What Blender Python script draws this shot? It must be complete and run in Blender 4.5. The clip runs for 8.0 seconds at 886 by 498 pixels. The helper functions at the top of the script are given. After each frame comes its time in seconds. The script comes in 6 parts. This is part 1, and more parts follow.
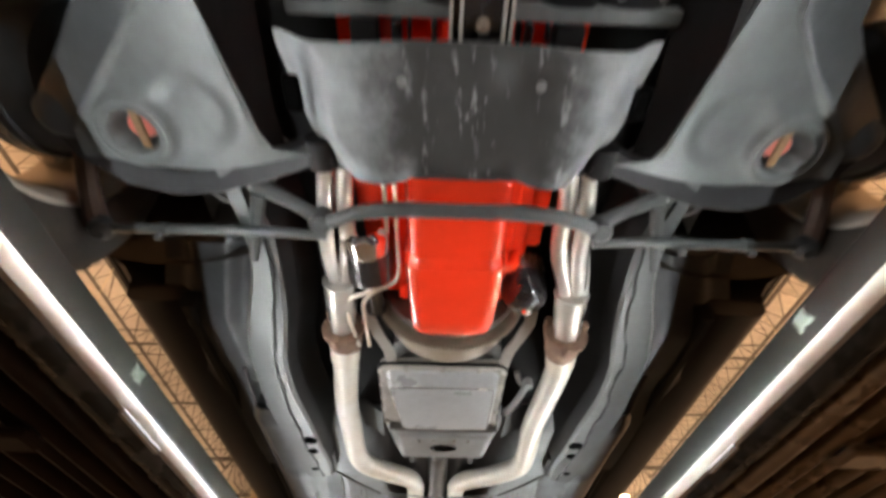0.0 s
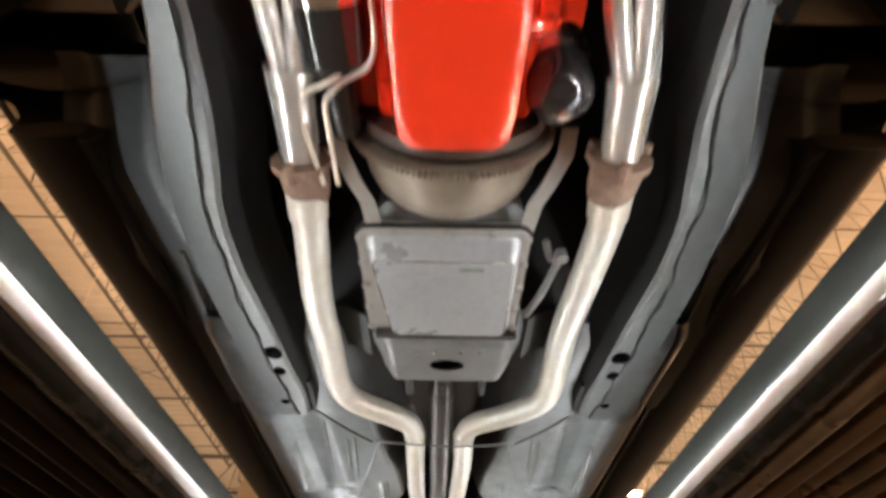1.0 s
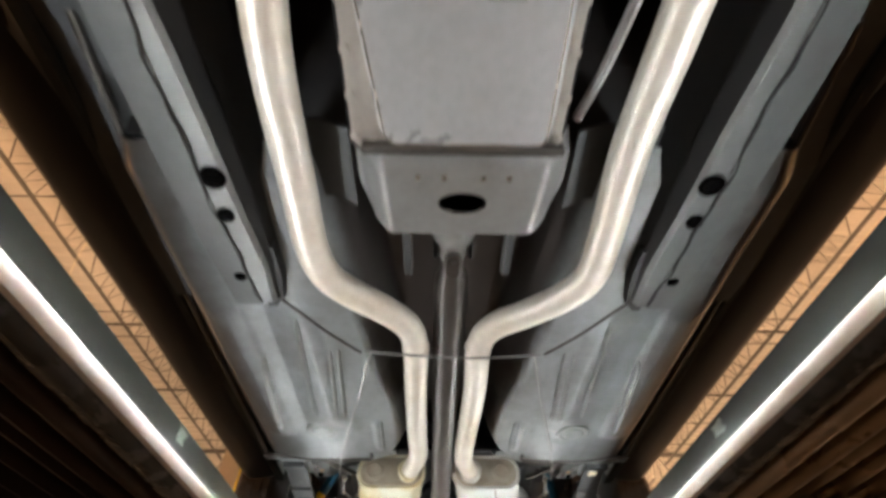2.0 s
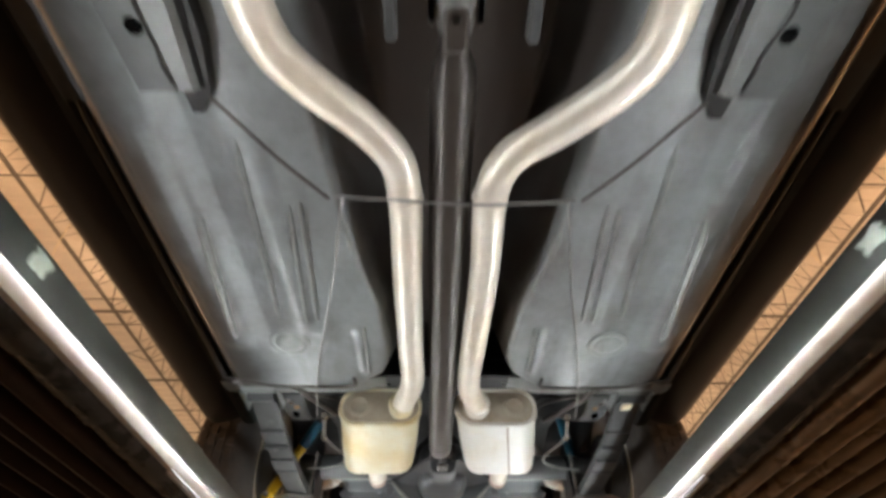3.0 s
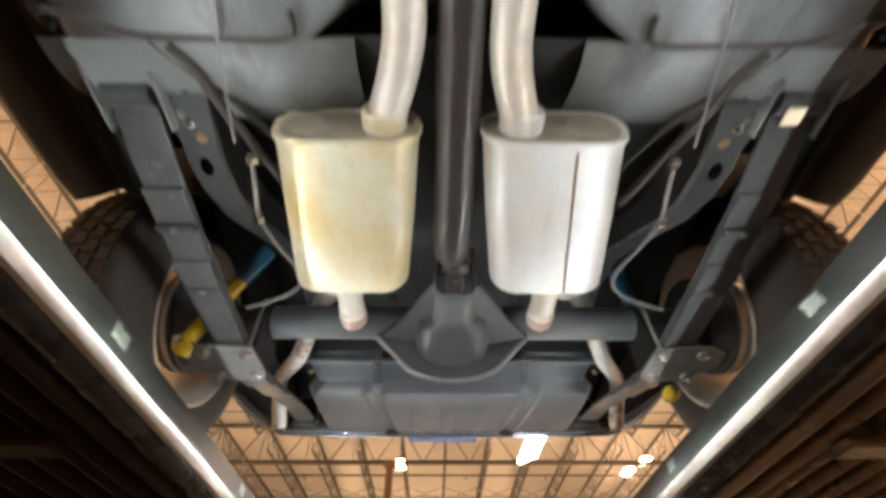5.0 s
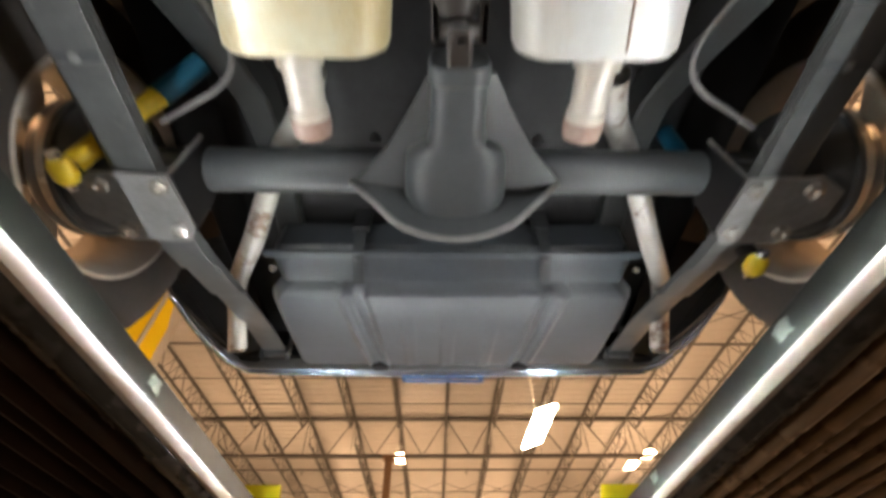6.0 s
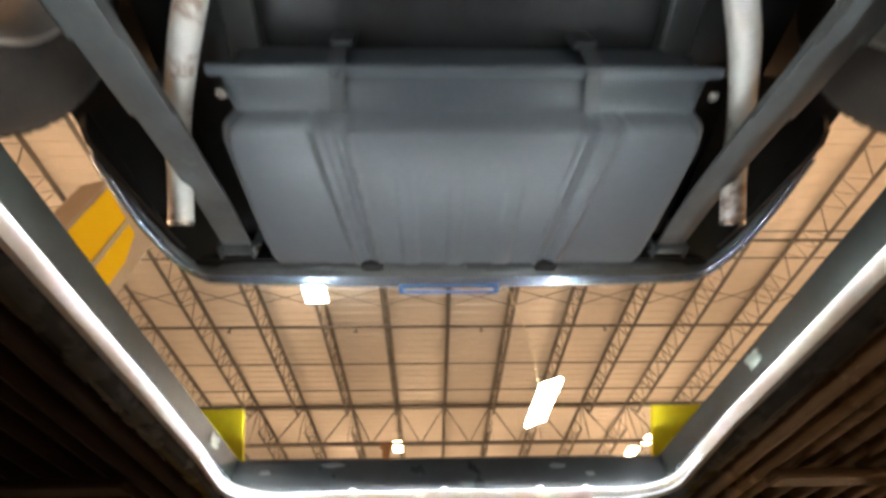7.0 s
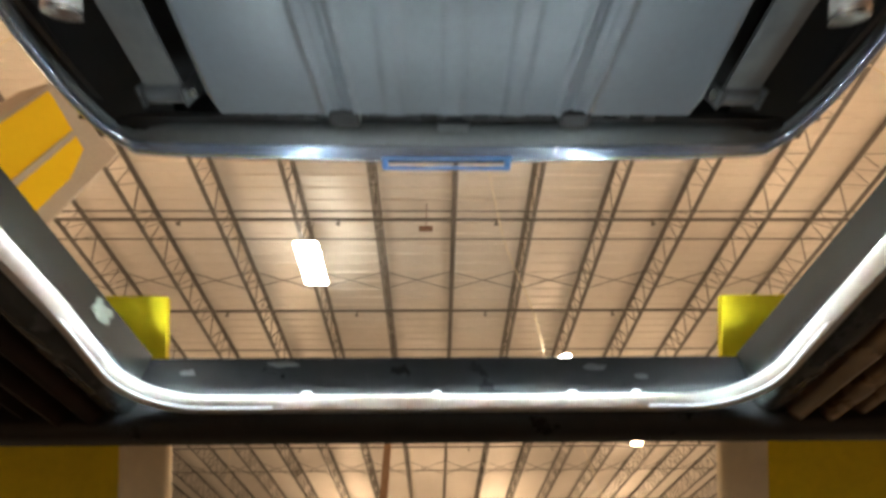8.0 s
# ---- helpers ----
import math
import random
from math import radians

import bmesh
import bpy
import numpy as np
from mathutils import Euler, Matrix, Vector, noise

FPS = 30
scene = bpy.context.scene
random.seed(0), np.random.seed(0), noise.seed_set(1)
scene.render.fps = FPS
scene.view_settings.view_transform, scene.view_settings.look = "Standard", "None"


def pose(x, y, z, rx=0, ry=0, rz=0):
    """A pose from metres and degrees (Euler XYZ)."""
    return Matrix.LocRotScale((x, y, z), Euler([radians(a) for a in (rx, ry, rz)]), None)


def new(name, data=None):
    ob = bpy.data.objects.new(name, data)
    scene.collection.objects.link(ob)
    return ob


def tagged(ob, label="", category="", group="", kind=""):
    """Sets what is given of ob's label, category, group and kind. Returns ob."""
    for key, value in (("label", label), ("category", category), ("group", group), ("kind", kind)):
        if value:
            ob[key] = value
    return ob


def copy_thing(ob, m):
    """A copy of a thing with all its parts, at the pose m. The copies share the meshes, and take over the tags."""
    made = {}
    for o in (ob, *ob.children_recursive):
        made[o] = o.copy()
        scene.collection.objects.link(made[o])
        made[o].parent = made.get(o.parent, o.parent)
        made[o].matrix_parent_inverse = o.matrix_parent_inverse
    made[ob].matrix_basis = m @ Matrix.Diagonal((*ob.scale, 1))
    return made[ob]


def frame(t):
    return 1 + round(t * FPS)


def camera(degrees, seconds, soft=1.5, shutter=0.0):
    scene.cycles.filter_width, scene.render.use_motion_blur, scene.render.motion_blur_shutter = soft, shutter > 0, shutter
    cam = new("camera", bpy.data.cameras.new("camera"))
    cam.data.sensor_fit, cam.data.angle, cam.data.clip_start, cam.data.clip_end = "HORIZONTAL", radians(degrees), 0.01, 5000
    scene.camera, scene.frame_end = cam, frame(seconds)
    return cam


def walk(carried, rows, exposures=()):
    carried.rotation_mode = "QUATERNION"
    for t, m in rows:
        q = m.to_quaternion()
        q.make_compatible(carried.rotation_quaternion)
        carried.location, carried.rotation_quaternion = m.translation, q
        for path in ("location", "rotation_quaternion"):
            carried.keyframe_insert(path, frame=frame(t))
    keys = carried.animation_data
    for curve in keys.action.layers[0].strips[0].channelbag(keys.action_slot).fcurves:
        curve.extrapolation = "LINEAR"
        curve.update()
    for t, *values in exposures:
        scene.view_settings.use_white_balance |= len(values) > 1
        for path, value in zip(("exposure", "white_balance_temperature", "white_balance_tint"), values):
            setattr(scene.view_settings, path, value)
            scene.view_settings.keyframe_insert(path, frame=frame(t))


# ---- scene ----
cam = camera(90.3, 8.0, soft=3.3, shutter=0.6)
METRES, EYE, TILT, LEAN, TURN = 3.5, 1.3, 48.7, -0.4, -1.8
ROWS = [
    (0.0, 0.0, 0.0, 0.0, 0.0, 0.0, -0.0),
    (0.5, 0.003, 0.0427, -0.0478, 0.91, 0.11, 0.33),
    (1.0, 0.0021, 0.0853, -0.0932, 0.7, 0.16, 0.7),
    (1.5, -0.007, 0.1279, -0.1409, 0.3, 0.08, 0.72),
    (3.0, -0.0097, 0.2498, -0.2812, 0.24, -0.18, 1.09),
    (3.5, -0.0142, 0.2901, -0.3275, -0.36, -0.68, 1.2),
    (4.0, -0.0122, 0.3304, -0.3748, -0.03, -0.63, 1.26),
    (5.5, -0.0264, 0.4526, -0.5149, 0.11, -1.19, 1.15),
    (6.0, -0.0243, 0.4977, -0.5671, 0.06, -1.08, 1.29),
    (6.5, -0.0285, 0.5378, -0.6147, 0.31, -1.54, 1.51),
    (7.0, -0.0346, 0.5803, -0.6626, -0.45, -1.81, 1.69),
    (7.5, -0.0322, 0.6191, -0.7075, 0.05, -2.13, 1.74),
    (8.0, -0.0314, 0.6585, -0.7489, 0.05, -2.47, 1.62),
]
walk(cam, [(t, pose(0, 0, EYE, TILT, LEAN, TURN) @ pose(METRES * x, METRES * y, METRES * z, 90 + pitch, roll, yaw)) for t, x, y, z, yaw, pitch, roll in ROWS],
     exposures=[(0.0, 0.05, 6500, 10), (5.5, 0.05, 6500, 10), (6.5, 0.05, 6500, 10), (7.0, 0.12, 6150, 6), (7.5, 0.17, 5850, 3), (8.0, 0.0, 5850, 1)])

# ---------------------------------------------------------------- light levels
LED_POWER = 535.0        # the light strips on the lift
LAMP_POWER = 64.0       # the hall's ceiling lamps
LAMP_COLOUR = (1.0, 0.61, 0.34)
world = bpy.data.worlds.new("world")
scene.world = world
world.use_nodes = True
world.node_tree.nodes["Background"].inputs[0].default_value = (0.02, 0.018, 0.015, 1)
world.node_tree.nodes["Background"].inputs[1].default_value = 0.2

CX = 0.037              # the car's middle line
DECK = 1.70             # top of the lift's runways


# ---------------------------------------------------------------- materials
def material(name, base, rough=0.5, metal=0.0, spot=None, spot_amount=0.35, spot_scale=6.0, grain=0.06, grain_scale=90.0,
             bump=0.05, bump_scale=140.0, rough_var=0.12, coat=0.0, island=0.0):
    """A painted or bare surface with stains at one scale and grain at another."""
    m = bpy.data.materials.new(name)
    m.use_nodes = True
    nt = m.node_tree
    b = nt.nodes["Principled BSDF"]
    n1 = nt.nodes.new("ShaderNodeTexNoise")
    n1.inputs["Scale"].default_value, n1.inputs["Detail"].default_value, n1.inputs["Roughness"].default_value = spot_scale, 6.0, 0.62
    n2 = nt.nodes.new("ShaderNodeTexNoise")
    n2.inputs["Scale"].default_value, n2.inputs["Detail"].default_value = grain_scale, 3.0
    geo = nt.nodes.new("ShaderNodeNewGeometry")
    nt.links.new(geo.outputs["Position"], n1.inputs["Vector"])
    nt.links.new(geo.outputs["Position"], n2.inputs["Vector"])
    ramp = nt.nodes.new("ShaderNodeValToRGB")
    ramp.color_ramp.elements[0].position, ramp.color_ramp.elements[1].position = 0.42, 0.68
    nt.links.new(n1.outputs["Fac"], ramp.inputs["Fac"])
    mix = nt.nodes.new("ShaderNodeMix")
    mix.data_type = "RGBA"
    other = spot if spot else tuple(c * 0.6 for c in base)
    mix.inputs[6].default_value, mix.inputs[7].default_value = (*base, 1), (*other, 1)
    scale = nt.nodes.new("ShaderNodeMath")
    scale.operation = "MULTIPLY"
    scale.inputs[1].default_value = spot_amount
    nt.links.new(ramp.outputs["Color"], scale.inputs[0])
    nt.links.new(scale.outputs[0], mix.inputs["Factor"])
    hsv = nt.nodes.new("ShaderNodeHueSaturation")
    mr = nt.nodes.new("ShaderNodeMapRange")
    mr.inputs["To Min"].default_value, mr.inputs["To Max"].default_value = 1 - grain * 2, 1 + grain * 2
    nt.links.new(n2.outputs["Fac"], mr.inputs["Value"])
    nt.links.new(mr.outputs["Result"], hsv.inputs["Value"])
    nt.links.new(mix.outputs[2], hsv.inputs["Color"])
    nt.links.new(hsv.outputs["Color"], b.inputs["Base Color"])
    rr = nt.nodes.new("ShaderNodeMapRange")
    rr.inputs["To Min"].default_value, rr.inputs["To Max"].default_value = max(0.03, rough - rough_var), min(1.0, rough + rough_var)
    nt.links.new(n1.outputs["Fac"], rr.inputs["Value"])
    nt.links.new(rr.outputs["Result"], b.inputs["Roughness"])
    b.inputs["Metallic"].default_value = metal
    b.inputs["Coat Weight"].default_value = coat
    b.inputs["Coat Roughness"].default_value = 0.08
    if bump:
        n3 = nt.nodes.new("ShaderNodeTexNoise")
        n3.inputs["Scale"].default_value, n3.inputs["Detail"].default_value = bump_scale, 4.0
        nt.links.new(geo.outputs["Position"], n3.inputs["Vector"])
        bp = nt.nodes.new("ShaderNodeBump")
        bp.inputs["Strength"].default_value, bp.inputs["Distance"].default_value = bump, 0.004
        nt.links.new(n3.outputs["Fac"], bp.inputs["Height"])
        nt.links.new(bp.outputs["Normal"], b.inputs["Normal"])
    return m


def let_through(m, colour, share):
    """Lets a small share of the light behind a thin film shine through it."""
    nt = m.node_tree
    out = next(n for n in nt.nodes if n.type == "OUTPUT_MATERIAL")
    tr, mix = nt.nodes.new("ShaderNodeBsdfTranslucent"), nt.nodes.new("ShaderNodeMixShader")
    tr.inputs["Color"].default_value, mix.inputs[0].default_value = (*colour, 1), share
    nt.links.new(nt.nodes["Principled BSDF"].outputs[0], mix.inputs[1])
    nt.links.new(tr.outputs[0], mix.inputs[2])
    nt.links.new(mix.outputs[0], out.inputs["Surface"])


def glowing(name, colour, power):
    m = bpy.data.materials.new(name)
    m.use_nodes = True
    b = m.node_tree.nodes["Principled BSDF"]
    b.inputs["Base Color"].default_value = (0.8, 0.8, 0.8, 1)
    b.inputs["Emission Color"].default_value, b.inputs["Emission Strength"].default_value = (*colour, 1), power
    return m


UNDERCOAT = material("grey_undercoat", (0.184, 0.203, 0.204), 0.34, 0, (0.07, 0.068, 0.065), 0.8, 3.4, 0.08, 60, 0.12, 70, 0.16)
CHASSIS = material("chassis_black", (0.058, 0.063, 0.067), 0.33, 0, (0.03, 0.03, 0.03), 0.5, 7.0, 0.08, 80, 0.1, 90)
HOLE = material("deep_hole", (0.002, 0.002, 0.002), 0.95, 0, (0.003, 0.003, 0.003), 0.3, 30.0, bump=0)
SILLGREY = material("sill_underseal", (0.040, 0.045, 0.045), 0.7, 0, (0.022, 0.022, 0.021), 0.6, 4.0, 0.08, 60, 0.12, 60)
CROSSGREY = material("cross_member_steel", (0.27, 0.275, 0.28), 0.34, 0.4, (0.2, 0.19, 0.18), 0.5, 9.0, 0.06, 70, 0.06, 60)
# for black parts, and for parts whose shade is put into the colour
SHADOWBLACK = material("shadow_black", (0.011, 0.011, 0.012), 0.5, 0, (0.025, 0.02, 0.017), 0.4, 6.0)
TANKBLUE = material("tank_blue_grey", (0.094, 0.105, 0.119), 0.36, 0, (0.075, 0.083, 0.09), 0.5, 4.0, 0.05, 70, 0.06, 60)
TANK = material("tank_grey", (0.082, 0.095, 0.110), 0.33, 0, (0.10, 0.108, 0.115), 0.5, 4.0, 0.05, 70, 0.06, 60)
RED = material("engine_red", (0.96, 0.046, 0.014), 0.16, 0, (0.85, 0.05, 0.015), 0.3, 9.0, 0.03, 50, 0.05, 40, 0.05, coat=1.0)
PIPE = material("aluminised_pipe", (0.70, 0.67, 0.605), 0.37, 0.42, (0.58, 0.48, 0.34), 0.55, 6.0, 0.06, 60, 0.05, 80)
HEADER = material("header_metal", (0.76, 0.74, 0.70), 0.2, 0.7, (0.58, 0.47, 0.34), 0.45, 12.0, 0.05, 70, 0.04, 60, 0.08)
MUFFLER_Y = material("yellowed_muffler", (0.72, 0.72, 0.58), 0.34, 0.25, (0.64, 0.50, 0.22), 0.85, 3.6, 0.04, 70, 0.06, 50)
MUFFLER_W = material("pale_muffler", (0.66, 0.675, 0.665), 0.38, 0.28, (0.66, 0.60, 0.48), 0.8, 4.0, 0.04, 70, 0.05, 50)
TAILPIPE = material("stained_tailpipe", (0.66, 0.66, 0.63), 0.36, 0.35, (0.5, 0.46, 0.4), 0.6, 9.0, 0.06, 60, 0.05, 80)
RUST = material("rusty_steel", (0.2, 0.12, 0.085), 0.7, 0.2, (0.32, 0.22, 0.15), 0.7, 30.0, 0.1, 120, 0.3, 160)
BELL = material("bare_bell_steel", (0.27, 0.218, 0.165), 0.45, 0.3, (0.14, 0.105, 0.075), 0.5, 14.0, 0.06, 60, 0.08, 60)
PAN = material("trans_pan_grey", (0.47, 0.49, 0.51), 0.3, 0.4, (0.38, 0.39, 0.40), 0.35, 5.0, 0.06, 70, 0.06, 60)
CAST = material("cast_grey", (0.22, 0.22, 0.22), 0.45, 0.3, (0.14, 0.13, 0.12), 0.5, 15.0, 0.1, 100, 0.2, 120)
CHROME = material("chrome", (0.82, 0.83, 0.85), 0.07, 1.0, (0.7, 0.7, 0.7), 0.2, 8.0, 0.02, 60, 0.0, 60, 0.03)
SILVER = material("zinc_bolt", (0.7, 0.68, 0.64), 0.25, 0.9, (0.5, 0.42, 0.32), 0.5, 40.0)
BLACKGLOSS = material("gloss_black_paint", (0.02, 0.02, 0.022), 0.15, 0, (0.035, 0.03, 0.028), 0.3, 8.0, 0.04, 60, 0.03, 50, 0.06, coat=0.6)
BODY = material("dark_bronze_paint", (0.014, 0.013, 0.013), 0.34, 0.0, (0.014, 0.010, 0.008), 0.4, 3.0, 0.03, 60, 0.02, 30, 0.06)
BODY.node_tree.nodes["Principled BSDF"].inputs["Specular IOR Level"].default_value = 0.35
RUBBER = material("tyre_rubber", (0.045, 0.04, 0.036), 0.75, 0, (0.09, 0.072, 0.055), 0.5, 9.0, 0.1, 90, 0.15, 120)
RIM = material("rim_steel", (0.66, 0.62, 0.56), 0.34, 0.35, (0.45, 0.38, 0.3), 0.4, 8.0, 0.04, 60, 0.03, 50)
YELLOW = material("yellow_paint", (0.78, 0.56, 0.02), 0.35, 0, (0.6, 0.4, 0.02), 0.35, 10.0, 0.05, 60, 0.06, 60)
LIFTYELLOW = material("lift_yellow", (0.78, 0.64, 0.02), 0.4, 0, (0.55, 0.45, 0.03), 0.4, 7.0, 0.05, 60, 0.08, 60)
ORANGE = material("orange_yellow_decal", (0.92, 0.62, 0.01), 0.5, 0, (0.85, 0.52, 0.01), 0.2, 4.0, 0.02, 50, 0.0)
CREAM = material("cream_paint", (0.86, 0.78, 0.58), 0.4, 0, (0.6, 0.5, 0.34), 0.3, 8.0, 0.04, 60, 0.05, 50)
TAN = material("tan_grey_paint", (0.5, 0.44, 0.36), 0.5, 0, (0.4, 0.35, 0.28), 0.4, 5.0)
BLUE = material("blue_shock_paint", (0.012, 0.10, 0.17), 0.35, 0, (0.01, 0.06, 0.10), 0.3, 12.0)
PLATEBLUE = material("blue_plate_frame", (0.11, 0.26, 0.60), 0.3, 0.1, (0.25, 0.40, 0.65), 0.5, 14.0)
STEEL = material("lift_dark_steel", (0.011, 0.0115, 0.012), 0.30, 0, (0.017, 0.015, 0.013), 0.4, 9.0, 0.1, 60, 0.06, 40)
STEEL_IN = material("lift_inner_steel", (0.017, 0.018, 0.018), 0.27, 0, (0.03, 0.03, 0.027), 0.35, 16.0, 0.1, 60, 0.06, 40)
FOIL = material("foil_tape", (0.36, 0.335, 0.31), 0.5, 0.0, (0.26, 0.24, 0.22), 0.3, 1.5, 0.05, 60, 0.2, 60)
TAPE = material("clear_tape", (0.26, 0.30, 0.27), 0.3, 0.0, (0.2, 0.22, 0.2), 0.8, 40.0, 0.08, 60, 0.3, 60)
WEBGREY = material("worn_web_grey", (0.0085, 0.0095, 0.0080), 0.38, 0.0, (0.006, 0.0068, 0.006), 0.5, 8.0, 0.08, 60, 0.06, 40)
UNDERSHADE = material("shaded_lift_underside", (0.016, 0.010, 0.007), 0.5, 0, (0.03, 0.018, 0.012), 0.5, 7.0, 0.1, 60, 0.06, 40)
DECKTOP = material("runway_top_steel", (0.030, 0.030, 0.030), 0.5, 0.0, (0.02, 0.02, 0.02), 0.5, 5.0, 0.1, 60, 0.1, 40)
SPRINGGREY = material("worn_spring_paint", (0.080, 0.084, 0.086), 0.33, 0, (0.03, 0.03, 0.03), 0.5, 9.0, 0.08, 80, 0.1, 90)
CABLE = material("dark_cable", (0.045, 0.042, 0.04), 0.5, 0.2, (0.08, 0.07, 0.06), 0.5, 20.0)
GREYHOSE = material("grey_hose", (0.2, 0.2, 0.2), 0.4, 0.3, (0.12, 0.12, 0.12), 0.5, 20.0)
DECKMETAL = material("roof_deck_white", (0.74, 0.71, 0.66), 0.38, 0.1, (0.6, 0.56, 0.5), 0.35, 0.6, 0.03, 8, 0.03, 20)
JOISTSTEEL = material("joist_grey_steel", (0.15, 0.14, 0.13), 0.55, 0, (0.09, 0.08, 0.07), 0.5, 3.0, 0.05, 20, 0.0)
COLUMNBROWN = material("column_brown", (0.30, 0.17, 0.09), 0.55, 0, (0.22, 0.13, 0.07), 0.4, 2.0)
WALLWHITE = material("hall_wall_paint", (0.7, 0.68, 0.64), 0.7, 0, (0.6, 0.57, 0.52), 0.4, 0.8)
CONCRETE = material("concrete_floor", (0.14, 0.137, 0.13), 0.45, 0, (0.10, 0.098, 0.094), 0.5, 0.9, 0.06, 20, 0.1, 30)
LED = glowing("led_light", (0.95, 0.975, 0.955), LED_POWER)
COVER = material("milky_strip_cover", (0.50, 0.465, 0.43), 0.45, 0.0, (0.42, 0.385, 0.35), 0.3, 1.5, 0.05, 60, 0.1, 60)
let_through(COVER, (1.0, 0.985, 0.95), 0.034)
LED_DIM = glowing("led_light_tail", (0.93, 0.97, 1.0), LED_POWER * 0.006)
LAMP = glowing("warm_lamp", LAMP_COLOUR, LAMP_POWER)
LAMP_NEUTRAL = glowing("pale_warm_lamp", (1.0, 0.84, 0.66), LAMP_POWER * 1.0)
FILL_ORANGE = glowing("orange_fill_lamp", (1.0, 0.51, 0.23), LAMP_POWER)
PINK = material("pink_bushing", (0.62, 0.16, 0.13), 0.45, 0, (0.5, 0.25, 0.12), 0.5, 20.0)
WARMCAST = material("golden_lit_cast_steel", (0.36, 0.23, 0.12), 0.5, 0.4, (0.08, 0.05, 0.03), 0.6, 25.0, 0.08, 80, 0.2, 90)

# the blue that the chrome mirrors is put into its base colour
BUMPER = material("blue_reflection_chrome", (0.49, 0.56, 0.69), 0.20, 0.82, (0.30, 0.40, 0.60), 0.6, 5.0, 0.03, 60, 0.10, 14, 0.08)
ENDPLATE = material("stained_end_plate", (0.40, 0.36, 0.29), 0.42, 0.3, (0.26, 0.2, 0.14), 0.6, 18.0)
GEAR_DARK = material("burnt_brown_steel", (0.07, 0.045, 0.035), 0.5, 0.3, (0.12, 0.06, 0.04), 0.5, 14.0)
AXLEGREY = material("axle_grey_paint", (0.072, 0.079, 0.085), 0.34, 0, (0.05, 0.053, 0.056), 0.5, 6.0, 0.06, 70, 0.06, 60)
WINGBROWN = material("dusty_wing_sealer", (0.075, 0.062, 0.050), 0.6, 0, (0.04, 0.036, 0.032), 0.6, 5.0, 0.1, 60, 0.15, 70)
ARMGREY = material("control_arm_paint", (0.118, 0.130, 0.132), 0.34, 0, (0.06, 0.06, 0.058), 0.6, 4.5, 0.08, 60, 0.10, 70)
RAILGREY = material("rail_grey_paint", (0.064, 0.070, 0.072), 0.34, 0, (0.07, 0.068, 0.064), 0.5, 4.0, 0.08, 60, 0.10, 70)
DULLSTEEL = material("dull_bare_steel", (0.42, 0.40, 0.37), 0.45, 0.3, (0.3, 0.27, 0.23), 0.5, 12.0)
WORNLIT = material("worn_brown_lit_steel", (0.19, 0.135, 0.085), 0.28, 0.5, (0.09, 0.07, 0.05), 0.6, 6.0, 0.1, 50, 0.1, 60)


def dark_patch(m, centre, half):
    """Lays a soft dark patch with ragged edges round a place on a surface."""
    nt = m.node_tree
    b = nt.nodes["Principled BSDF"]
    src = b.inputs["Base Color"].links[0].from_socket
    geo = nt.nodes.new("ShaderNodeNewGeometry")
    sub = nt.nodes.new("ShaderNodeVectorMath")
    sub.operation = "SUBTRACT"
    sub.inputs[1].default_value = centre
    nt.links.new(geo.outputs["Position"], sub.inputs[0])
    div = nt.nodes.new("ShaderNodeVectorMath")
    div.operation = "DIVIDE"
    div.inputs[1].default_value = half
    nt.links.new(sub.outputs[0], div.inputs[0])
    ln = nt.nodes.new("ShaderNodeVectorMath")
    ln.operation = "LENGTH"
    nt.links.new(div.outputs[0], ln.inputs[0])
    nz = nt.nodes.new("ShaderNodeTexNoise")
    nz.inputs["Scale"].default_value, nz.inputs["Detail"].default_value, nz.inputs["Roughness"].default_value = 17.0, 8.0, 0.75
    nt.links.new(geo.outputs["Position"], nz.inputs["Vector"])
    add = nt.nodes.new("ShaderNodeMath")
    add.operation = "MULTIPLY_ADD"
    add.inputs[1].default_value = 0.9
    nt.links.new(nz.outputs["Fac"], add.inputs[0])
    nt.links.new(ln.outputs["Value"], add.inputs[2])
    mr = nt.nodes.new("ShaderNodeMapRange")
    mr.interpolation_type = "SMOOTHSTEP"
    mr.inputs["From Min"].default_value, mr.inputs["From Max"].default_value = 1.1, 1.75
    mr.inputs["To Min"].default_value, mr.inputs["To Max"].default_value = 0.9, 0.0
    nt.links.new(add.outputs[0], mr.inputs["Value"])
    mix = nt.nodes.new("ShaderNodeMix")
    mix.data_type = "RGBA"
    mix.inputs[7].default_value = (0.013, 0.0115, 0.010, 1)
    nt.links.new(src, mix.inputs[6])
    nt.links.new(mr.outputs["Result"], mix.inputs["Factor"])
    nt.links.new(mix.outputs[2], b.inputs["Base Color"])
    return m


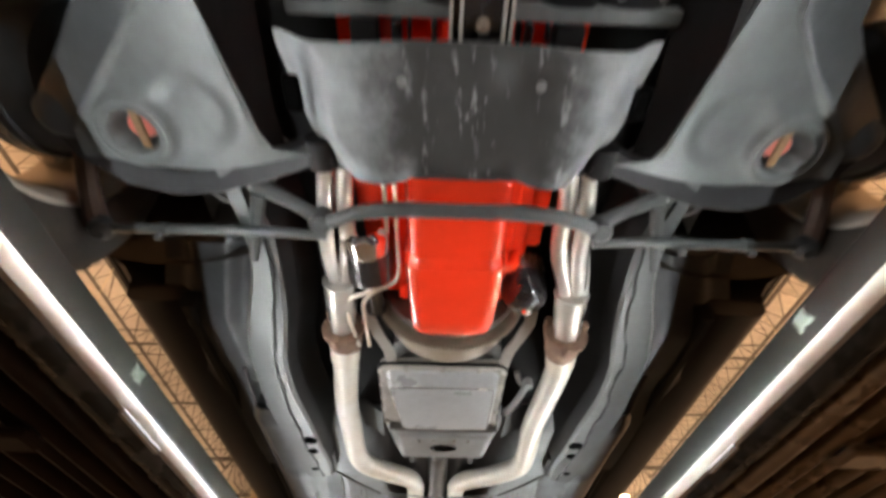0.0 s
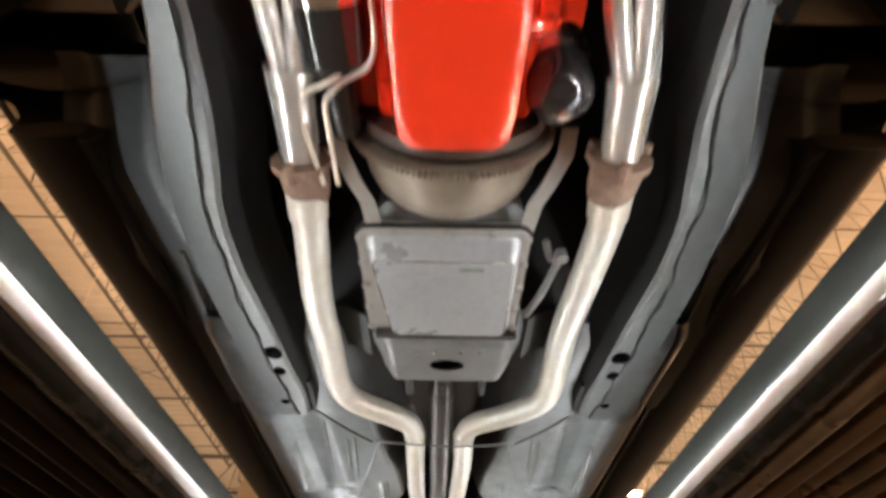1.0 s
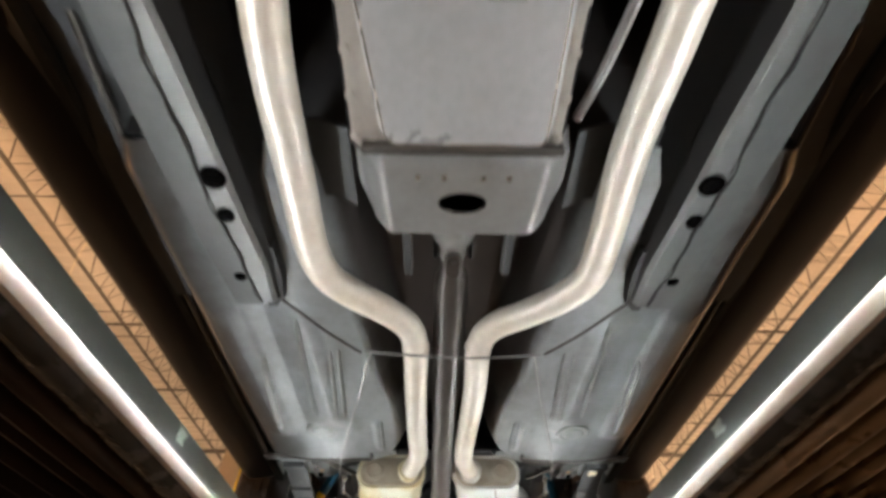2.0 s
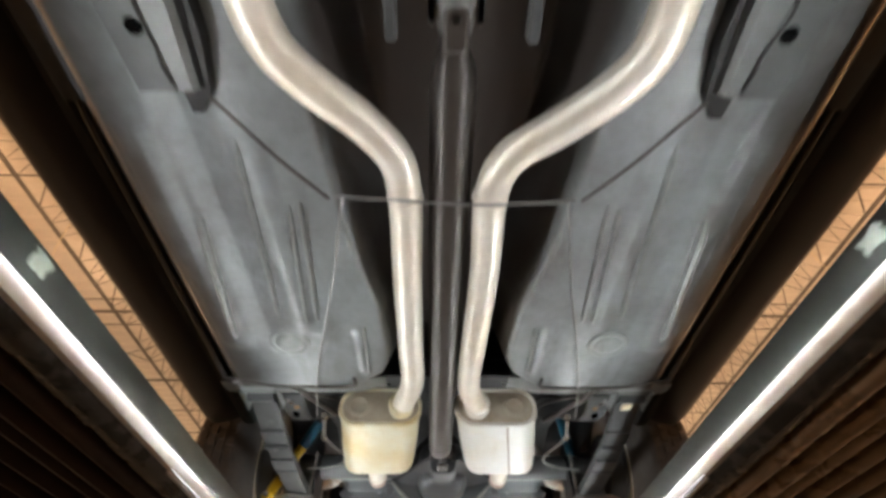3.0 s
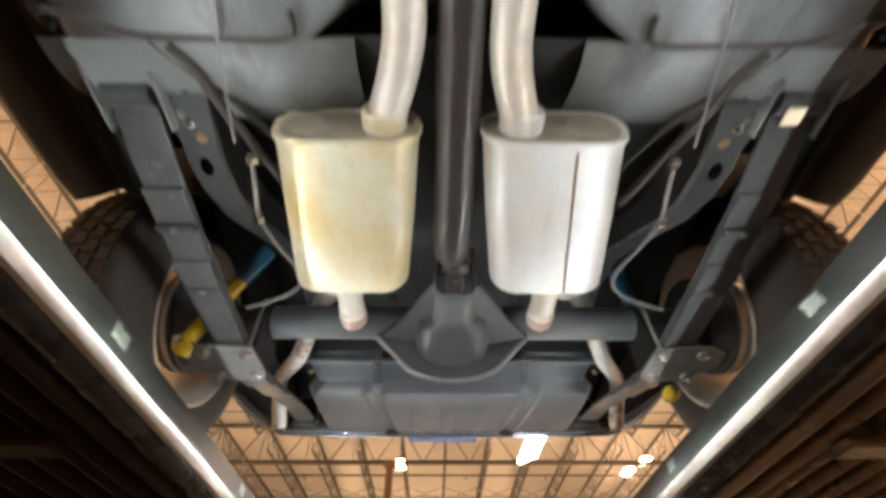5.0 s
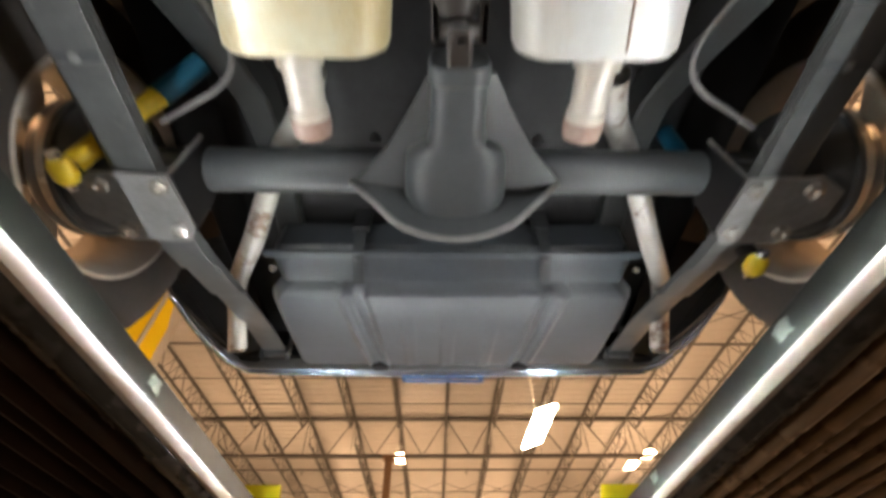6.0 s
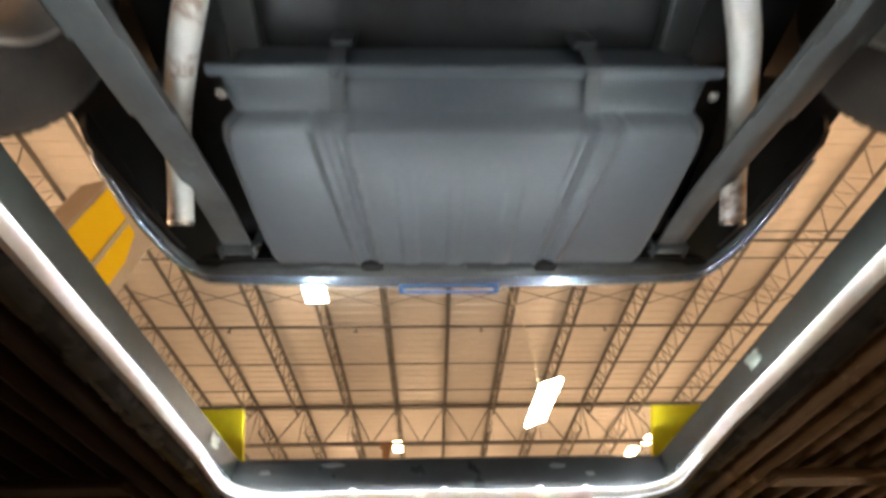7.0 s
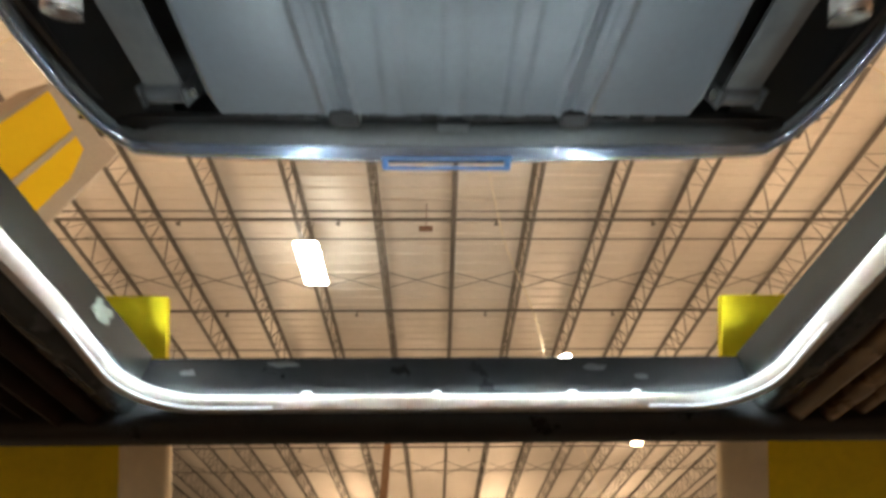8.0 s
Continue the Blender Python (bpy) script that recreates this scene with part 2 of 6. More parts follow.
def smeared(m, pale, stretch, low, high, amount):
    """Adds drawn-out smears of another colour to a paint."""
    nt = m.node_tree
    b = nt.nodes["Principled BSDF"]
    src = b.inputs["Base Color"].links[0].from_socket
    geo = nt.nodes.new("ShaderNodeNewGeometry")
    mul = nt.nodes.new("ShaderNodeVectorMath")
    mul.operation = "MULTIPLY"
    mul.inputs[1].default_value = stretch
    nt.links.new(geo.outputs["Position"], mul.inputs[0])
    nz = nt.nodes.new("ShaderNodeTexNoise")
    nz.inputs["Scale"].default_value, nz.inputs["Detail"].default_value, nz.inputs["Roughness"].default_value = 1.0, 7.0, 0.68
    nt.links.new(mul.outputs[0], nz.inputs["Vector"])
    mr = nt.nodes.new("ShaderNodeMapRange")
    mr.interpolation_type = "SMOOTHSTEP"
    mr.inputs["From Min"].default_value, mr.inputs["From Max"].default_value = low, high
    mr.inputs["To Min"].default_value, mr.inputs["To Max"].default_value = 0.0, amount
    nt.links.new(nz.outputs["Fac"], mr.inputs["Value"])
    mix = nt.nodes.new("ShaderNodeMix")
    mix.data_type = "RGBA"
    mix.inputs[7].default_value = (*pale, 1)
    nt.links.new(src, mix.inputs[6])
    nt.links.new(mr.outputs["Result"], mix.inputs["Factor"])
    nt.links.new(mix.outputs[2], b.inputs["Base Color"])
    return m


def coloured_above(m, colour, low, high):
    """A second colour above a height, with a soft, uneven edge."""
    nt = m.node_tree
    b = nt.nodes["Principled BSDF"]
    src = b.inputs["Base Color"].links[0].from_socket
    geo = nt.nodes.new("ShaderNodeNewGeometry")
    sep = nt.nodes.new("ShaderNodeSeparateXYZ")
    nt.links.new(geo.outputs["Position"], sep.inputs[0])
    nz = nt.nodes.new("ShaderNodeTexNoise")
    nz.inputs["Scale"].default_value, nz.inputs["Detail"].default_value = 11.0, 5.0
    nt.links.new(geo.outputs["Position"], nz.inputs["Vector"])
    add = nt.nodes.new("ShaderNodeMath")
    add.operation = "MULTIPLY_ADD"
    add.inputs[1].default_value = 0.05
    nt.links.new(nz.outputs["Fac"], add.inputs[0])
    nt.links.new(sep.outputs["Z"], add.inputs[2])
    mr = nt.nodes.new("ShaderNodeMapRange")
    mr.interpolation_type = "SMOOTHSTEP"
    mr.inputs["From Min"].default_value, mr.inputs["From Max"].default_value = low + 0.025, high + 0.025
    nt.links.new(add.outputs[0], mr.inputs["Value"])
    mix = nt.nodes.new("ShaderNodeMix")
    mix.data_type = "RGBA"
    mix.inputs[7].default_value = (*colour, 1)
    nt.links.new(src, mix.inputs[6])
    nt.links.new(mr.outputs["Result"], mix.inputs["Factor"])
    nt.links.new(mix.outputs[2], b.inputs["Base Color"])
    return m


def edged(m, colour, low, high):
    """Blends another colour into the outer parts of a panel, from a distance off the car's middle line."""
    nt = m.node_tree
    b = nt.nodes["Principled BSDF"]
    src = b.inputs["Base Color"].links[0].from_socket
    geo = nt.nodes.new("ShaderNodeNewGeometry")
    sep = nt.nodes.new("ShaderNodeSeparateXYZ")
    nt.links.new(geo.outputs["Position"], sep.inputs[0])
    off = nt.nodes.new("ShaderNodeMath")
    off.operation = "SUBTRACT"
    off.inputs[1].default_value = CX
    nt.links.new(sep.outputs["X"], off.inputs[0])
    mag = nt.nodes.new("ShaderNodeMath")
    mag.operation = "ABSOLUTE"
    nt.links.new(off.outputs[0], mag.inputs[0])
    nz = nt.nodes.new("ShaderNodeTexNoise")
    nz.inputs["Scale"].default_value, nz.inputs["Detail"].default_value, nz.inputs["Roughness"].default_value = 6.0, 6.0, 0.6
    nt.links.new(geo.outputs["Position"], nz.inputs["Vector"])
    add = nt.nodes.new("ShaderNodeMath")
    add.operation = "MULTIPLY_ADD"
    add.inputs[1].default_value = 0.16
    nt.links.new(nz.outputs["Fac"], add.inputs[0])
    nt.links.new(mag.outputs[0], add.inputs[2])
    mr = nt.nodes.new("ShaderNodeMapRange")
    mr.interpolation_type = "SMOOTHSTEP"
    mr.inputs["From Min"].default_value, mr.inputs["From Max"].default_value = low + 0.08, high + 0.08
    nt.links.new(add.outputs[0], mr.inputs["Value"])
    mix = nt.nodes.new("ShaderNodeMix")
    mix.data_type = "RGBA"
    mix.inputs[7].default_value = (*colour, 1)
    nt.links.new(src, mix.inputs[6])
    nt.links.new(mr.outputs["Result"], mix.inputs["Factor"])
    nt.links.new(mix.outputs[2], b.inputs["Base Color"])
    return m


# on the beams: pale glue residue, with glossy reflections painted in as well
smeared(STEEL_IN, (0.16, 0.16, 0.15), (45.0, 1.3, 70.0), 0.62, 0.76, 0.18)
smeared(STEEL, (0.10, 0.105, 0.10), (5.0, 5.0, 60.0), 0.62, 0.78, 0.25)
smeared(TAILPIPE, (0.24, 0.15, 0.10), (13.0, 13.0, 13.0), 0.53, 0.63, 0.85)
smeared(WEBGREY, (0.05, 0.055, 0.05), (20.0, 9.0, 45.0), 0.64, 0.76, 0.4)
smeared(SPRINGGREY, (0.22, 0.22, 0.21), (24.0, 16.0, 24.0), 0.60, 0.72, 0.6)
smeared(UNDERCOAT, (0.045, 0.042, 0.039), (7.0, 2.2, 7.0), 0.52, 0.72, 0.7)
FLOORPAINT = material("floor_pan_paint", (0.182, 0.200, 0.210), 0.34, 0, (0.07, 0.068, 0.065), 0.8, 3.4, 0.08, 60, 0.12, 70, 0.16)
smeared(FLOORPAINT, (0.045, 0.042, 0.039), (7.0, 2.2, 7.0), 0.52, 0.72, 0.7)
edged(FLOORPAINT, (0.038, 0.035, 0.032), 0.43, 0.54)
coloured_above(FLOORPAINT, (0.055, 0.046, 0.042), 1.975, 2.03)
smeared(PIPE, (0.36, 0.28, 0.20), (7.0, 11.0, 7.0), 0.62, 0.80, 0.3)
PATCHEDGREY = dark_patch(material("patched_grey_undercoat", (0.29, 0.31, 0.325), 0.40, 0, (0.18, 0.185, 0.19), 0.5, 9.0, 0.08, 60, 0.12, 70), (CX + 0.02, 0.27, 1.89), (0.155, 0.25, 0.3))
smeared(PATCHEDGREY, (0.30, 0.31, 0.32), (75.0, 14.0, 14.0), 0.57, 0.68, 0.7)
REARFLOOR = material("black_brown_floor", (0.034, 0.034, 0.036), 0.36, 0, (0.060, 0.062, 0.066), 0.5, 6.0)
SHAFTBROWN = material("brown_black_shaft", (0.044, 0.038, 0.034), 0.36, 0.2, (0.025, 0.02, 0.018), 0.5, 9.0)
smeared(MUFFLER_Y, (0.60, 0.45, 0.17), (9.0, 2.6, 9.0), 0.46, 0.64, 0.55)
smeared(MUFFLER_Y, (0.30, 0.22, 0.12), (24.0, 24.0, 24.0), 0.64, 0.72, 0.5)
smeared(MUFFLER_W, (0.46, 0.40, 0.29), (10.0, 1.6, 10.0), 0.50, 0.68, 0.45)
STUBRUST = material("stub_rust", (0.36, 0.24, 0.19), 0.6, 0.1, (0.55, 0.46, 0.4), 0.7, 30.0)
HOLE.node_tree.nodes["Principled BSDF"].inputs["Specular IOR Level"].default_value = 0.0
for dark in (STEEL, STEEL_IN, SHADOWBLACK, REARFLOOR):
    dark.node_tree.nodes["Principled BSDF"].inputs["Specular IOR Level"].default_value = 0.22
for matt in (SILLGREY, ORANGE, LIFTYELLOW, UNDERSHADE):
    matt.node_tree.nodes["Principled BSDF"].inputs["Specular IOR Level"].default_value = 0.06


# ---------------------------------------------------------------- mesh helpers
def link(name, verts, faces, mat, parent=None, label="", angle=35, smooth=True):
    me = bpy.data.meshes.new(name)
    me.from_pydata([tuple(v) for v in verts], [], faces)
    bm = bmesh.new()
    bm.from_mesh(me)
    bmesh.ops.recalc_face_normals(bm, faces=bm.faces)
    bm.to_mesh(me)
    bm.free()
    me.materials.append(mat)
    if smooth:
        me.polygons.foreach_set("use_smooth", [True] * len(me.polygons))
        me.set_sharp_from_angle(angle=radians(angle))
    ob = new(name, me)
    if parent is not None:
        ob.parent = parent
    if label:
        ob["label"] = label
    return ob


def thing(name, label, category, group="", at=(0, 0, 0), kind=""):
    ob = new(name)
    ob.location = at
    ob.empty_display_size = 0.05
    return tagged(ob, label, category, group, kind)


class Shape:
    """Collects verts and faces of one mesh."""

    def __init__(self):
        self.v, self.f = [], []

    def add(self, verts, faces):
        o = len(self.v)
        self.v += [tuple(p) for p in verts]
        self.f += [tuple(i + o for i in f) for f in faces]
        return self

    def box(self, x0, x1, y0, y1, z0, z1, b=0.0):
        """A box with chamfered edges."""
        if b <= 0:
            vs = [(x, y, z) for x in (x0, x1) for y in (y0, y1) for z in (z0, z1)]
            return self.add(vs, [(0, 1, 3, 2), (4, 6, 7, 5), (0, 4, 5, 1), (2, 3, 7, 6), (0, 2, 6, 4), (1, 5, 7, 3)])
        rings = []
        for z, k in ((z0, b), (z0 + b, 0), (z1 - b, 0), (z1, b)):
            rings.append([(x0 + k + b * 0, y0 + b + k, z), (x0 + b + k, y0 + k, z), (x1 - b - k, y0 + k, z), (x1 - k, y0 + b + k, z),
                          (x1 - k, y1 - b - k, z), (x1 - b - k, y1 - k, z), (x0 + b + k, y1 - k, z), (x0 + k, y1 - b - k, z)])
        return self.loft(rings)

    def loft(self, rings, cap=True, closed=True):
        n = len(rings[0])
        vs = [p for r in rings for p in r]
        fs = []
        for i in range(len(rings) - 1):
            for j in range(n if closed else n - 1):
                k = (j + 1) % n
                fs.append((i * n + j, i * n + k, (i + 1) * n + k, (i + 1) * n + j))
        if cap:
            fs.append(tuple(range(n - 1, -1, -1)))
            fs.append(tuple((len(rings) - 1) * n + j for j in range(n)))
        return self.add(vs, fs)

    def tube(self, pts, r, seg=16, steps=6, cap=True, straight=False):
        """A round bar along a smooth line through pts; r is one radius or one per point."""
        P = [Vector(p) for p in pts]
        rad = list(r) if isinstance(r, (list, tuple)) else [r] * len(P)
        line, rr = [], []
        for i in range(len(P) - 1):
            a, b, c, d = P[max(i - 1, 0)], P[i], P[i + 1], P[min(i + 2, len(P) - 1)]
            n = 1 if straight or len(P) == 2 else steps
            for k in range(n):
                t = k / n
                line.append(0.5 * (2 * b + (c - a) * t + (2 * a - 5 * b + 4 * c - d) * t * t + (3 * b - a - 3 * c + d) * t ** 3))
                rr.append(rad[i] * (1 - t) + rad[i + 1] * t)
        line.append(P[-1])
        rr.append(rad[-1])
        rings = []
        side = None
        for i, p in enumerate(line):
            d = (line[min(i + 1, len(line) - 1)] - line[max(i - 1, 0)]).normalized()
            if side is None:
                side = d.orthogonal().normalized()
            side = (side - d * side.dot(d)).normalized()
            up = d.cross(side)
            rings.append([p + rr[i] * (math.cos(q) * side + math.sin(q) * up) for q in (2 * math.pi * j / seg for j in range(seg))])
        return self.loft(rings, cap)

    def lathe(self, profile, origin, axis, seg=28, cap=True):
        """profile: (distance along the axis, radius)."""
        o, a = Vector(origin), Vector(axis).normalized()
        s = a.orthogonal().normalized()
        u = a.cross(s)
        rings = [[o + a * h + r * (math.cos(q) * s + math.sin(q) * u) for q in (2 * math.pi * j / seg for j in range(seg))] for h, r in profile]
        return self.loft(rings, cap)

    def plate(self, outline, z0, z1):
        """A flat polygon in x, y made thick from z0 to z1."""
        return self.loft([[(x, y, z0) for x, y in outline], [(x, y, z1) for x, y in outline]])

    def grid(self, nx, ny, fn, thick=0.0):
        top = [fn(i / nx, j / ny) for j in range(ny + 1) for i in range(nx + 1)]
        w = nx + 1
        fs = [(j * w + i, j * w + i + 1, (j + 1) * w + i + 1, (j + 1) * w + i) for j in range(ny) for i in range(nx)]
        self.add(top, fs)
        if thick:
            low = [(x, y, z + thick) for x, y, z in top]
            self.add(low, [tuple(reversed(f)) for f in fs])
            edge = [i for i in range(w)] + [j * w + nx for j in range(1, ny + 1)] + [ny * w + i for i in range(nx - 1, -1, -1)] + [j * w for j in range(ny - 1, 0, -1)]
            self.loft([[top[i] for i in edge], [low[i] for i in edge]], cap=False)
        return self

    def make(self, name, mat, parent=None, label="", angle=35, smooth=True):
        return link(name, self.v, self.f, mat, parent, label, angle, smooth)


def lerp(table, y):
    """Piecewise straight line through (y, value) rows."""
    if y <= table[0][0]:
        return table[0][1]
    for (a, p), (b, q) in zip(table, table[1:]):
        if y <= b:
            return p + (q - p) * (y - a) / (b - a)
    return table[-1][1]


def smooth01(t):
    t = min(1.0, max(0.0, t))
    return t * t * (3 - 2 * t)


def rounded(x0, x1, y0, y1, r, seg=5):
    pts = []
    for cx, cy, a in ((x1 - r, y1 - r, 0), (x0 + r, y1 - r, 90), (x0 + r, y0 + r, 180), (x1 - r, y0 + r, 270)):
        for k in range(seg + 1):
            q = radians(a + 90 * k / seg)
            pts.append((cx + r * math.cos(q), cy + r * math.sin(q)))
    return pts


def bolt(parent, at, axis=(0, 0, -1), r=0.009, h=0.008, mat=None, name="bolt"):
    s = Shape()
    s.lathe([(0, r * 1.5), (h * 0.3, r * 1.5), (h * 0.32, r)], at, axis, 10)
    s.lathe([(h * 0.3, r), (h * 0.9, r), (h, r * 0.8)], at, axis, 6)
    return s.make(name, mat or SILVER, parent)


# ---------------------------------------------------------------- the hall
def hall():
    s = Shape().box(-15, 15, -13, 33, -0.3, 0.0)
    tagged(s.make("floor", CONCRETE), "dark grey concrete floor of a large hall", "floor", kind="structure")
    for name, b in (("wall_west", (-15.3, -15, -13, 33, 0, 8.9)), ("wall_east", (13.0, 13.3, -13, 33, 0, 8.9)),
                    ("wall_south", (-15, 13.0, -13.3, -13, 0, 8.9)), ("wall_north", (-15, 13.0, 33, 33.3, 0, 8.9))):
        tagged(Shape().box(*b).make(name, WALLWHITE), "white painted wall of the hall", "wall", kind="structure")
    # ribbed roof deck, ribs run across the joists
    prof, y, pitch = [], -13.0, 0.30
    while y < 33.0:
        prof += [(y, 8.34), (y + 0.13, 8.34), (y + 0.16, 8.37), (y + 0.27, 8.37)]
        y += pitch
    d = Shape().loft([[(x, py, pz) for py, pz in prof] for x in (-15.0, -7.5, 0.0, 7.5, 13.0)], cap=False, closed=False)
    top = Shape()
    top.v, top.f = d.v, d.f
    top.box(-15.3, 13.3, -13.3, 33.3, 8.45, 8.6)
    tagged(top.make("ceiling", DECKMETAL, smooth=False), "white ribbed metal roof deck", "ceiling", kind="structure")


def joist():
    """An open web steel joist 14.3 m long, its base at the middle of its lower chord."""
    j = thing("bar_joist", "grey open web steel joist under the roof deck", "joist", "roof joists")
    L, H = 7.15, 0.58
    t = Shape().box(-0.042, -0.008, -L, L, H - 0.04, H).box(0.008, 0.042, -L, L, H - 0.04, H)
    t.make("top_chord", JOISTSTEEL, j, smooth=False)
    Shape().box(-0.034, -0.008, -L + 0.5, L - 0.5, -0.018, 0.016).box(0.008, 0.034, -L + 0.5, L - 0.5, -0.018, 0.016).make("bottom_chord", JOISTSTEEL, j, smooth=False)
    n, pts = 20, [(0, -L + 0.1, H - 0.04), (0, -L + 0.5, 0)]
    for i in range(n):
        ym, y1 = -L + 0.5 + (2 * L - 1) * (i + 0.5) / n, -L + 0.5 + (2 * L - 1) * (i + 1) / n
        pts += [(0, ym, H - 0.04), (0, ym + 0.02, 0), (0, y1 - 0.02, H - 0.04), (0, y1, 0)] if i % 2 else [(0, ym, H - 0.04), (0, y1, 0)]
    w = Shape().tube(pts + [(0, L - 0.1, H - 0.04)], 0.015, 4, straight=True)
    w.make("web", JOISTSTEEL, j, smooth=False)
    return j


def girder(y):
    g = thing("joist_girder", "dark steel roof girder with diagonal webs", "girder", "roof girders", (0, y, 7.12))
    Shape().box(-15, 13, -0.07, 0.07, 1.10, 1.18).make("top_chord", JOISTSTEEL, g, smooth=False)
    Shape().box(-15, 13, -0.06, 0.06, -0.10, -0.02).make("bottom_chord", JOISTSTEEL, g, smooth=False)
    x, pts = -14.56, [(-14.56, 0, 1.12)]
    while x < 12.0:
        pts += [(x + 0.745, 0, -0.06), (x + 1.47, 0, 1.12), (x + 1.49, 0, -0.06), (x + 1.51, 0, 1.12)]
        x += 1.49
    w = Shape().tube(pts, 0.03, 4, straight=True)
    w.make("web", JOISTSTEEL, g, smooth=False)
    return g


def pipe_run(name, label, y, z, r, mat, drops=True):
    p = thing(name, label, "pipe", at=(0, y, z))
    Shape().tube([(-15, 0, 0), (13, 0, 0)], r, 8).make("tube", mat, p)
    if drops:
        for x in np.arange(-13.4, 12, 2.9):
            Shape().tube([(x, 0, 0), (x, 0, -0.12)], 0.02, 6).lathe([(0, 0.03), (0.02, 0.045), (0.03, 0.02)], (x, 0, -0.11), (0, 0, -1), 8).make("sprinkler_head", mat, p)


def lamp(at, length=1.25, width=0.5, turn=0.0, cord=0.0, glow=None, tilt=0.0):
    l = thing("hall_lamp", "bright warm rectangular hall lamp hanging under the roof", "lamp", "hall lamps", at)
    l.rotation_euler = (0, 0, radians(turn))
    cover = 0.2 if cord else 0.47
    Shape().box(-width / 2, width / 2, -length / 2, length / 2, -0.05, 0.0, 0.01).make("diffuser", glow or LAMP, l, smooth=False).rotation_euler = (0, radians(tilt), 0)
    Shape().box(-width * cover, width * cover, -length * cover, length * cover, 0.004, 0.05, 0.01).make("housing", TAN, l, smooth=False).rotation_euler = (0, radians(tilt), 0)
    if cord:
        Shape().tube([(0, 0, 0.05), (-0.05, -0.1, cord * 0.25), (-0.35, -0.3, cord * 0.6), (-0.45, -0.4, 8.37 - at[2])], 0.007, 6).make("cord", CREAM, l)
    else:
        s = Shape()
        for y in (-length * 0.4, length * 0.4):
            s.tube([(0, y, 0.05), (0, y, 8.37 - at[2])], 0.01, 5)
        s.make("hanger", JOISTSTEEL, l)
    return l


hall()
first = joist()
first.location = (0.34, 9.4, 7.70)
for k in range(-10, 9):
    for yc in (-5.0, 9.4, 23.8):
        if k or yc != 9.4:
            copy_thing(first, pose(0.34 + 1.49 * k, yc, 7.70))
for gy in (2.2, 16.6, 31.0):
    girder(gy)
pipe_run("sprinkler_pipe", "dark sprinkler pipe run with heads across the roof", 8.75, 7.58, 0.032, JOISTSTEEL)
pipe_run("sprinkler_pipe", "dark sprinkler pipe run with heads across the roof", 11.45, 7.58, 0.032, JOISTSTEEL)
pipe_run("sprinkler_pipe", "dark sprinkler pipe run with heads across the roof", 19.0, 7.58, 0.032, JOISTSTEEL)
for yb in (9.05, 9.35, 13.2, 14.55, 5.4, 18.0, 21.5, 25.0):
    pipe_run("bridging_rod", "thin steel bridging rod tying the joists", yb, 7.7 if yb != 9.05 else 8.2, 0.016, JOISTSTEEL, False)
# cross bracing between the joists
brace = thing("cross_bracing", "thin crossed steel rods between the joists", "bracing")
for k in range(-10, 8):
    xa, xc = 0.34 + 1.49 * k, 0.34 + 1.49 * (k + 1)
    for yb in (10.85, 22.0):
        Shape().tube([(xa, yb, 7.72), (xc, yb, 8.25)], 0.011, 5).make("rod", JOISTSTEEL, brace)
        Shape().tube([(xa, yb + 0.03, 8.25), (xc, yb + 0.03, 7.72)], 0.011, 5).make("rod", JOISTSTEEL, brace)
col = thing("hall_column", "brown painted round steel column under the girder", "column", "hall columns", (-1.44, 16.6, 0))
Shape().tube([(0, 0, 0), (0, 0, 6.98)], 0.11, 14).make("shaft", COLUMNBROWN, col)
Shape().box(-0.2, 0.2, -0.2, 0.2, 6.98, 7.02).make("cap_plate", COLUMNBROWN, col, smooth=False)
copy_thing(col, pose(10.6, 16.6, 0))
copy_thing(col, pose(-13.0, 16.6, 0))
sn = thing("exit_sign", "small dark red sign hung under the roof deck", "sign", at=(-0.2, 8.95, 7.55))
Shape().box(-0.13, 0.13, -0.04, 0.04, -0.045, 0.045, 0.01).tube([(0, 0, 0.045), (0, 0, 0.75)], 0.01, 5).make("body", RUST, sn, smooth=False)

lamp((-2.52, 9.87, 7.55), 1.2, 0.46, glow=LAMP_NEUTRAL)
lamp((1.36, 8.32, 4.04), 1.05, 0.30, 2.0, 3.7, LAMP_NEUTRAL, -20.0)
lamp((-1.2, 17.9, 7.55), 0.7, 0.28)
lamp((7.15, 17.6, 7.55), 0.6, 0.34)
lamp((6.85, 18.5, 7.55), 0.6, 0.34)
# unseen lamps, added to brighten the roof; the orange ones tint its sides
for lx, ly in ((-5.2, -4.0), (5.2, -4.0), (-5.2, 1.0), (5.4, 1.0), (-5.4, 6.0), (6.0, 6.0), (-11.0, 4.0), (10.5, 4.0), (-11.5, 12.0), (11.0, 12.0)):
    lamp((lx, ly, 4.04), 1.36, 0.5, 0.0, 4.3, LAMP if ly > 5 else FILL_ORANGE)
# unseen lamp, added to brighten the control column's panel and the roof
lamp((1.0, 3.25, 4.4), 0.7, 0.24, 0.0, 3.9, LAMP_NEUTRAL)
# unseen lamps, added to brighten the far bay
for lx, ly in ((-5.5, 16.5), (4.5, 16.5), (-0.5, 21.5), (9.5, 19.0)):
    lamp((lx, ly, 4.04), 1.36, 0.5, 0.0, 4.3)
for lx, ly in ((2.9, 25.6), (-4.2, 25.6), (9.0, 25.6)):
    lamp((lx, ly, 5.6), 1.36, 0.5, 0.0, 2.7)


# ---------------------------------------------------------------- the car lift
XL, XR = -0.455, 0.490      # inner faces of the two runways
YF, YR = -1.25, 4.13        # front and rear ends of the frame


